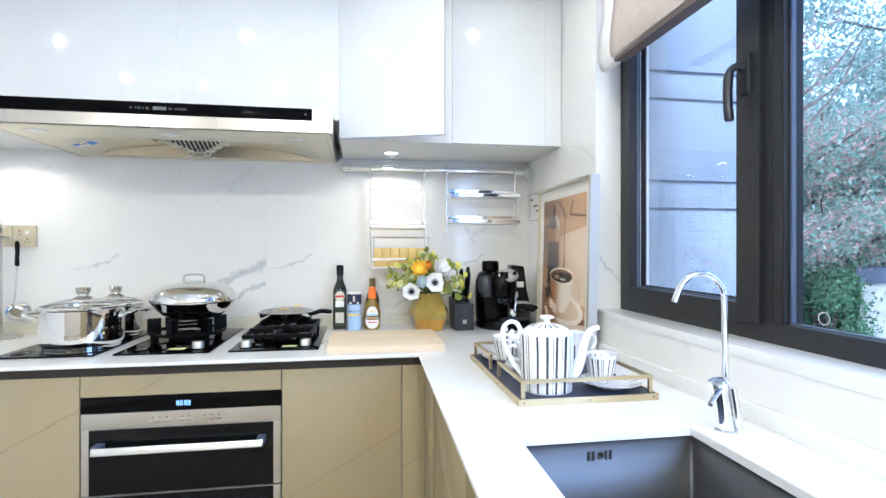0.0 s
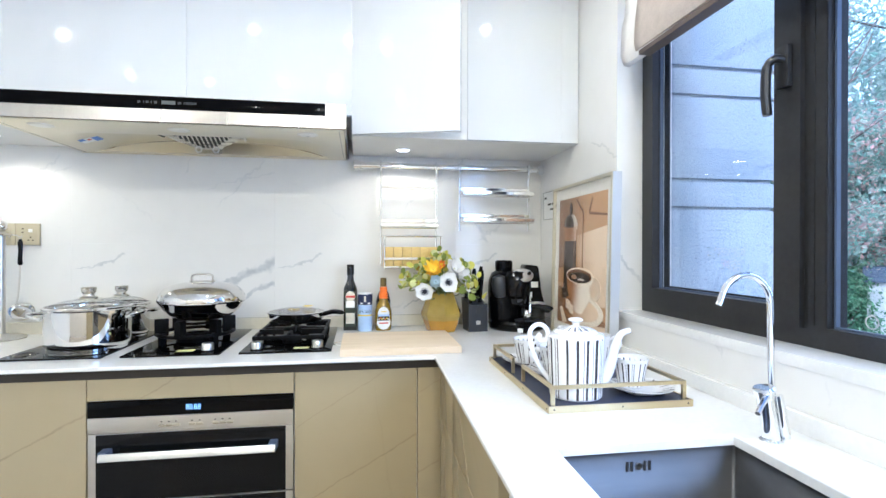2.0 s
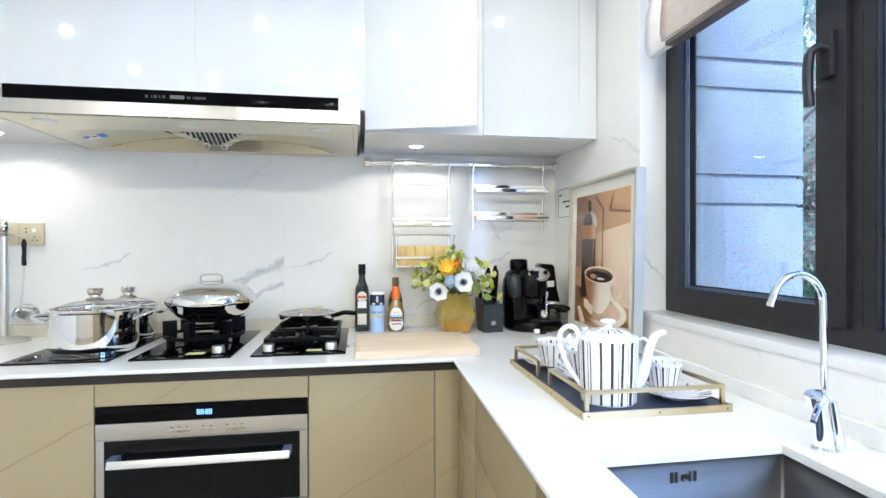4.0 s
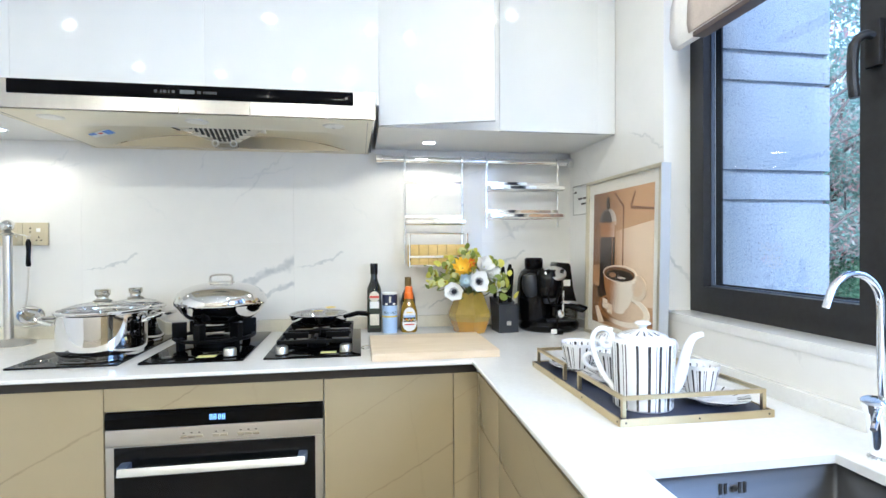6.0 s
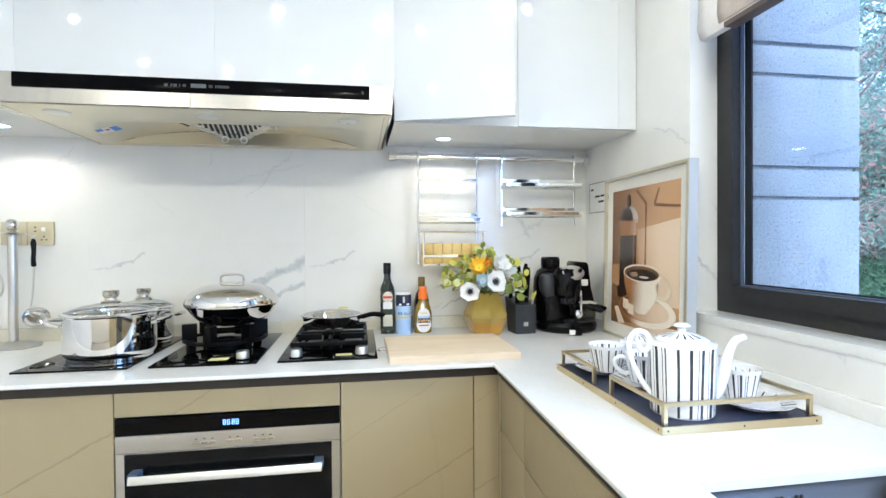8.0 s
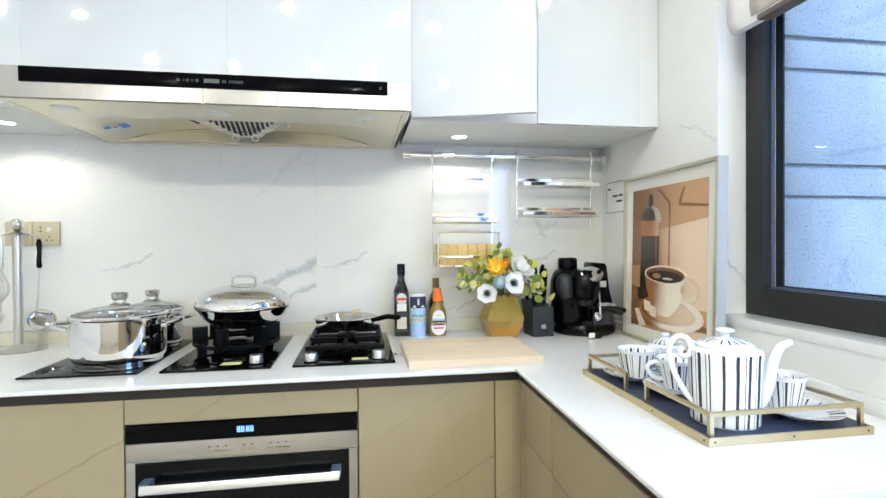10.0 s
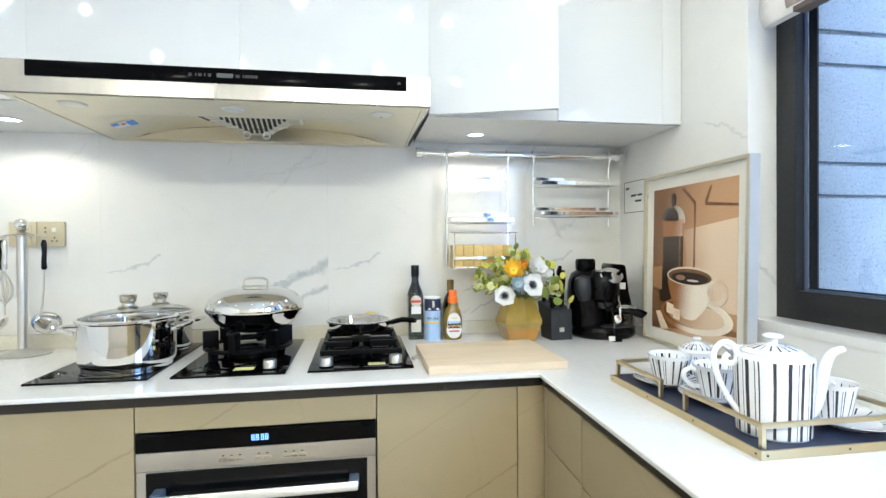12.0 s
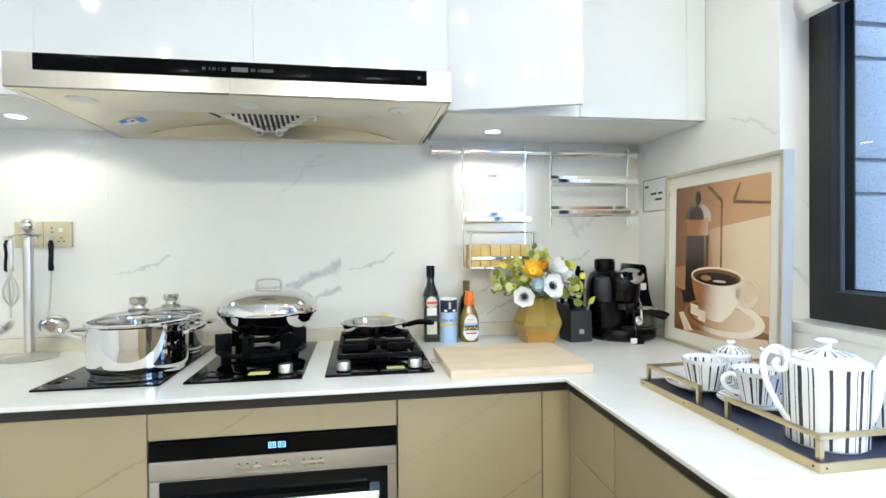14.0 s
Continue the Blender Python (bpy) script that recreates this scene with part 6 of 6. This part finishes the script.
# ---- sink ----
sink = thing("sink", "satin stainless undermount sink with overflow slots", "sink", (0, 0, 0))
x0, x1, y0, y1 = SINK[0] - 0.006, SINK[1] + 0.006, SINK[2] - 0.006, SINK[3] + 0.006
bm = bmesh.new()
prof = [(0.0, TOP - 0.0192), (0.0, 0.73), (0.006, 0.70), (0.024, 0.682), (0.05, 0.678)]
loops = []
for inset, z in prof:
    a, b, c, d = x0 + inset, x1 - inset, y0 + inset, y1 - inset
    rr = 0.007
    loop = []
    for cx_, cy_, s in ((b - rr, d - rr, 0), (a + rr, d - rr, 90), (a + rr, c + rr, 180), (b - rr, c + rr, 270)):
        for k in range(6):
            px, py = cx_ + rr * math.cos(radians(s + 18 * k)), cy_ + rr * math.sin(radians(s + 18 * k))
            loop.append(bm.verts.new((px - SKEW * (CY - py), py, z)))
    loops.append(loop)
for a, b in zip(loops, loops[1:]):
    for k in range(len(a)):
        bm.faces.new((a[k], a[(k + 1) % len(a)], b[(k + 1) % len(a)], b[k]))
bm.faces.new(loops[-1])
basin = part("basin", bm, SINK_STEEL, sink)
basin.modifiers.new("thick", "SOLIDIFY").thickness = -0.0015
part("drain", turned([(0.0, 0.6785), (0.04, 0.679), (0.044, 0.681), (0.046, 0.679)], 28, Matrix.Translation((0.42, 0.56, 0))), CHROME, sink, "round chrome drain")
ov = part("overflow", turned([(0.0, 0.004), (0.006, 0.003), (0.007, 0.0)], 18, Matrix.Translation((0.432, y1 - 0.0003, 0.860)) @ Matrix.Rotation(radians(90), 4, "X")), CHROME, sink, "overflow screw with slots")
for k in (-0.0235, -0.0145, 0.0115, 0.021):
    part("slot", boxed(0.432 + k - 0.0022, 0.432 + k + 0.0022, y1 - 0.0022, y1 - 0.0004, 0.851, 0.869), INK, ov)

# ---- tap ----
tap = thing("kitchen_tap", "chrome single-lever kitchen tap with a thin gooseneck", "tap", (0.667, 0.80, TOP))
part("flange", turned([(0.0, 0.0), (0.019, 0.0), (0.020, 0.003), (0.017, 0.006), (0.0, 0.006)], 28), CHROME, tap)
part("body", piped([(0, 0, 0.005), (-0.004, 0, 0.03), (-0.010, 0.0, 0.06), (-0.014, 0, 0.085)], [0.0150, 0.0148, 0.0145, 0.0145], 28), CHROME, tap, "leaning chrome body")
cap = part("cap", piped([(-0.014, 0, 0.082), (-0.018, -0.002, 0.098), (-0.0185, -0.002, 0.100)], [0.0160, 0.0185, 0.015], 28), CHROME, tap, "domed cartridge cap")
part("lever", piped([(-0.02, -0.012, 0.088), (-0.045, -0.028, 0.078), (-0.062, -0.038, 0.066)], [0.006, 0.005, 0.0045], 10), CHROME, cap, "slim lever")
part("neck", piped([(0.006, 0, 0.02), (0.002, 0, 0.08), (-0.001, 0, 0.12), (-0.004, 0, 0.25)] + [(-0.056 + 0.052 * math.cos(radians(a)), -0.004 * (a / 165), 0.25 + 0.054 * math.sin(radians(a))) for a in range(12, 156, 9)] + [(-0.112, -0.005, 0.252)], 0.0058, 14), CHROME, tap, "bent gooseneck pipe")
part("brace", piped([(0.010, -0.004, 0.085), (0.018, -0.008, 0.03), (0.021, -0.01, 0.008)], [0.008, 0.009, 0.008], 14), CHROME, tap)

# ---- roman blind ----
blind = thing("roman_blind", "raised taupe roman blind with a white lining", "blind", (0.775, 0, 0))
BL0, BL1 = -0.55, 1.495


def cloth(prof, y0, y1, n, wave, ph):
    """Cloth hung along the window: a profile (x, z) drawn along y with slight waves."""
    bm = bmesh.new()
    rows = []
    for k in range(n + 1):
        y = y0 + (y1 - y0) * k / n
        row = []
        for i, (x, z) in enumerate(prof):
            w = wave * (math.sin(9 * y + ph + i * 0.5) + 0.6 * math.sin(23 * y + i + ph))
            row.append(bm.verts.new((x + w, y, z + 0.8 * w)))
        rows.append(row)
    for a, b in zip(rows, rows[1:]):
        for i in range(len(prof) - 1):
            bm.faces.new((a[i], a[i + 1], b[i + 1], b[i]))
    return bm


HEM = 1.842
front = part("front_cloth", cloth([(-0.014, 2.3), (-0.018, 2.05), (-0.030, HEM + 0.10), (-0.032, HEM + 0.04), (-0.026, HEM + 0.016), (-0.012, HEM + 0.012), (-0.004, HEM + 0.03)], BL0, BL1 - 0.085, 60, 0.0022, 0.0), BLIND_TAUPE, blind, "taupe linen folds")
lining = part("lining", cloth([(-0.008, 2.3), (-0.014, 2.0), (-0.024, HEM + 0.12), (-0.028, HEM + 0.03), (-0.016, HEM + 0.002), (0.004, HEM + 0.0), (0.016, HEM + 0.02), (0.014, 2.3)], BL0, BL1, 60, 0.002, 1.0), BLIND_WHITE, blind, "white lining fold")
for ob in (front, lining):
    ob.modifiers.new("thick", "SOLIDIFY").thickness = 0.003
part("batten", boxed(-0.030, 0.008, BL0, BL1 - 0.11, HEM - 0.006, HEM + 0.008, 0.003), BLIND_DARK, blind, "dark bottom batten")
part("head_rail", boxed(-0.016, 0.02, BL0, BL1, 2.3, 2.36, 0.003), CASE_WHITE, blind)

# ---- outside ----
bm = bmesh.new()
gx = [-600, -60, -10, 0.975, 3, 6, 10, 16, 60, 600]
for a, b in zip(gx, gx[1:]):
    for c, d in zip(gx, gx[1:]):
        bm.faces.new([bm.verts.new(p) for p in ((a, c, -0.12), (b, c, -0.12), (b, d, -0.12), (a, d, -0.12))])
bmesh.ops.remove_doubles(bm, verts=bm.verts[:], dist=0.001)
structure("ground", bm, GROUND, "gravelly garden ground outside the window", "ground")

pil = thing("granite_pilaster", "speckled grey granite wall with recessed joints outside", "wall", (0.98, 1.58, 0), kind="structure")
part("core", boxed(0.0, 0.40, 0.012, 0.6, -0.12, 3.0), GRANITE, pil)
for z0, z1 in ((1.082, 1.393), (1.405, 1.489), (1.503, 1.784), (1.796, 1.880), (1.895, 2.176), (2.188, 2.272), (2.287, 2.568), (2.58, 3.0)):
    part("stone_block", boxed(0.0, 0.415, 0.0, 0.605, z0, z1, 0.003), GRANITE, pil)
part("plinth", boxed(0.0, 0.44, -0.02, 0.62, -0.12, 1.070, 0.004), GRANITE, pil, "projecting granite plinth")


def leaf_cloud(name, count, place, size, material, parent, seed, label=""):
    """Many small bent leaves; place(rng) gives a point."""
    rg = np.random.default_rng(seed)
    pts = place(rg, count)
    s = size * rg.uniform(0.6, 1.3, (count, 1))
    u = rg.normal(size=(count, 3))
    u /= np.linalg.norm(u, axis=1, keepdims=True)
    w = rg.normal(size=(count, 3)) + np.array([0, 0, 0.5])
    v = np.cross(u, w)
    v /= np.linalg.norm(v, axis=1, keepdims=True)
    n = np.cross(u, v)
    co = np.stack([pts - u * s, pts + v * s * 0.45 + n * s * 0.15, pts + u * s, pts - v * s * 0.45 + n * s * 0.15], 1).reshape(-1, 3)
    me = bpy.data.meshes.new(name)
    me.from_pydata([tuple(c) for c in co], [], [(4 * k, 4 * k + 1, 4 * k + 2, 4 * k + 3) for k in range(count)])
    me.materials.append(material)
    ob = new(name, me)
    ob.parent = parent
    return tagged(ob, label)


def clumps(centres, spread, flat=0.6):
    c = np.array(centres)

    def place(rg, n):
        k = rg.integers(0, len(c), n)
        return c[k] + rg.normal(size=(n, 3)) * spread * np.array([1, 1, flat])
    return place


def tree(x, y, h, spread, n_limbs, seed, leaves, leaf, mat_, label, low=0.25):
    t = thing("tree", label, "tree", (x, y, -0.12), group="garden trees")
    rg = random.Random(seed)
    trunk = smooth_curve([(0, 0, 0), (0.05, -0.03, h * 0.25), (-0.04, 0.06, h * 0.55), (0.03, 0, h * 0.9)], 6)
    part("trunk", piped(trunk, [0.09 - 0.07 * k / (len(trunk) - 1) for k in range(len(trunk))], 10), BARK, t)
    tips = []
    for k in range(n_limbs):
        a = math.tau * k / n_limbs * 2.6 + rg.uniform(-0.3, 0.3)
        z0 = h * (low + (0.85 - low) * k / n_limbs)
        r = spread * rg.uniform(0.6, 1.1)
        p0 = trunk[min(len(trunk) - 1, int(z0 / (h * 0.9) * (len(trunk) - 1)))]
        p2 = p0 + Vector((r * math.cos(a), r * math.sin(a), h * rg.uniform(0.05, 0.28)))
        mid_ = (p0 + p2) / 2 + Vector((rg.uniform(-0.1, 0.1), rg.uniform(-0.1, 0.1), -0.04 * h + rg.uniform(0, 0.2)))
        line = smooth_curve([p0, mid_, p2], 6)
        limb = part("limb", piped(line, [0.028 - 0.022 * i / (len(line) - 1) for i in range(len(line))], 7), BARK, t)
        for j in range(4):
            q = line[3 + 2 * j] if 3 + 2 * j < len(line) else line[-1]
            e = q + Vector((rg.uniform(-0.5, 0.5), rg.uniform(-0.5, 0.5), rg.uniform(-0.1, 0.4))) * spread * 0.5
            part("twig", piped([q, (q + e) / 2 + Vector((0, 0, 0.03)), e], [0.009, 0.006, 0.003], 5), BARK, limb)
            tips += [q, (q + e) / 2, e]
    leaf_cloud("crown", leaves, clumps([tuple(p) for p in tips], spread * 0.14, 0.5), leaf, mat_, t, seed, "airy layered crown of small leaves")
    return t


tree(6.0, 5.75, 3.6, 1.7, 13, 3, 38000, 0.032, LEAF_MAPLE, "japanese maple with green and reddish leaves", low=0.22)
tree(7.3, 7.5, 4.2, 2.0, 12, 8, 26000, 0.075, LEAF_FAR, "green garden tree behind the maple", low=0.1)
maple = tree(4.3, 4.9, 4.4, 1.3, 9, 21, 15000, 0.032, LEAF_MAPLE, "slender maple close to the granite wall", low=0.35)
for line in (
    [(-0.05, -0.5, 2.39), (0.19, -0.5, 2.67), (0.51, -0.5, 3.03), (0.81, -0.5, 3.58)],
    [(-0.05, -0.5, 2.68), (0.19, -0.5, 2.84), (0.54, -0.5, 3.07), (1.24, -0.5, 3.51)],
    [(0.02, -0.5, 2.88), (0.24, -0.5, 3.05), (0.46, -0.5, 3.24), (0.86, -0.5, 3.72)],
    [(-0.05, -0.5, 1.4), (0.19, -0.5, 1.57), (0.44, -0.5, 1.73), (1.13, -0.5, 1.97)],
    [(-0.05, -0.5, 2.18), (0.22, -0.5, 2.37), (0.62, -0.5, 2.54), (1.24, -0.5, 2.95)],
):
    root = Vector((-0.02, 0.03, max(0.5, line[0][2] - 0.35)))
    line = smooth_curve([root] + line, 5)
    part("limb", piped(line, [0.022 - 0.016 * k / (len(line) - 1) for k in range(len(line))], 7), BARK, maple, "bare slanting branch")
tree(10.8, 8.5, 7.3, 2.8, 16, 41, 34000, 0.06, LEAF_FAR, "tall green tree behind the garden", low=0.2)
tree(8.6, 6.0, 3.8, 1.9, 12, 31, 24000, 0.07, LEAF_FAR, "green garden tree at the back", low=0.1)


def shrub(x, y, r, h, count, seed, label, leaf=0.04):
    s = thing("shrub", label, "shrub", (x, y, -0.12), group="garden shrubs")
    rg = random.Random(seed)
    cs = []
    for k in range(26):
        a, e = rg.uniform(0, math.tau), rg.uniform(0.15, 1.0)
        d = r * rg.uniform(0.55, 1.0)
        tip = Vector((d * math.cos(a) * (1.1 - 0.5 * e), d * math.sin(a) * (1.1 - 0.5 * e), h * e))
        part("stem", piped([(0, 0, 0), tip * 0.5 + Vector((0, 0, 0.06)), tip], [0.012, 0.007, 0.003], 5), BARK, s)
        cs.append(tuple(tip))
        cs.append(tuple(tip * 0.8))
    leaf_cloud("foliage", count, clumps(cs, r * 0.16, 0.8), leaf, LEAF_GREEN, s, seed, "dense small green leaves")


shrub(5.55, 5.25, 0.55, 1.12, 8500, 5, "rounded green shrub in the garden", 0.028)
shrub(4.6, 5.2, 0.5, 1.0, 6500, 6, "rounded green shrub near the granite wall", 0.028)
shrub(7.0, 6.6, 0.8, 1.4, 4200, 7, "broad green shrub under the trees", 0.05)
shrub(7.4, 5.3, 0.7, 1.2, 3600, 9, "broad green shrub under the trees", 0.05)

box_ = thing("stone_planter", "pale stone block with a blue-grey cap", "planter", (6.35, 5.05, -0.12), 40)
part("body", boxed(-0.35, 0.35, -0.35, 0.35, 0.0, 0.98, 0.01), plain("pale_render", (0.62, 0.63, 0.62), 0.7, vary=0.1, scale=15), box_)
part("cap", boxed(-0.39, 0.39, -0.39, 0.39, 0.98, 1.16, 0.01), plain("blue_grey_slate", (0.13, 0.17, 0.25), 0.5, vary=0.2), box_, "blue-grey cap stone")
step = thing("stone_step", "flat grey paving block on the garden ground", "paving", (5.55, 4.45, -0.12), 42)
part("slab", boxed(-0.5, 0.5, -0.4, 0.4, 0.0, 0.32, 0.01), plain("grey_paving", (0.36, 0.37, 0.38), 0.7, vary=0.15, scale=12), step)

hedge = thing("hedge", "far dark green hedge behind the garden", "hedge", (10.5, 9.5, -0.12), 0, kind="stuff")


def hedge_place(rg, n):
    t = rg.uniform(-6, 6, n)
    return np.stack([t * 0.72 + rg.normal(size=n) * 0.4, -t * 0.72 + rg.normal(size=n) * 0.4, rg.uniform(0, 1, n) ** 0.8 * (4.4 + 0.5 * np.sin(t * 1.7) + 0.3 * np.sin(t * 4.1))], 1)


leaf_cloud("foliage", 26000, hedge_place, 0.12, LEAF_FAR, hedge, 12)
bm = bmesh.new()
box(bm, -6.5, 6.5, -0.15, 0.15, 0, 2.0, 0, Matrix.Rotation(radians(-45), 4, "Z"))
part("dense_core", bm, LEAF_GREEN, hedge)

# added glowing sheet: stands for the pale overcast sky and adds light through the window
SKY_GLOW = glow("pale_sky_glow", (0.73, 0.87, 1.0), 1.7)
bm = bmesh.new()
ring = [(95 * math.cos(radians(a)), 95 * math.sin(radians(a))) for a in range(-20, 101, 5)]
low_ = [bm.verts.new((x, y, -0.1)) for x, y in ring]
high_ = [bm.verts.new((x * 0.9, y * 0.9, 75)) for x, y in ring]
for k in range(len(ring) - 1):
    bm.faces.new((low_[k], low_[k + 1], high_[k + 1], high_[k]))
structure("backdrop", bm, SKY_GLOW, "glowing sheet for the pale sky far behind the garden", "sky")
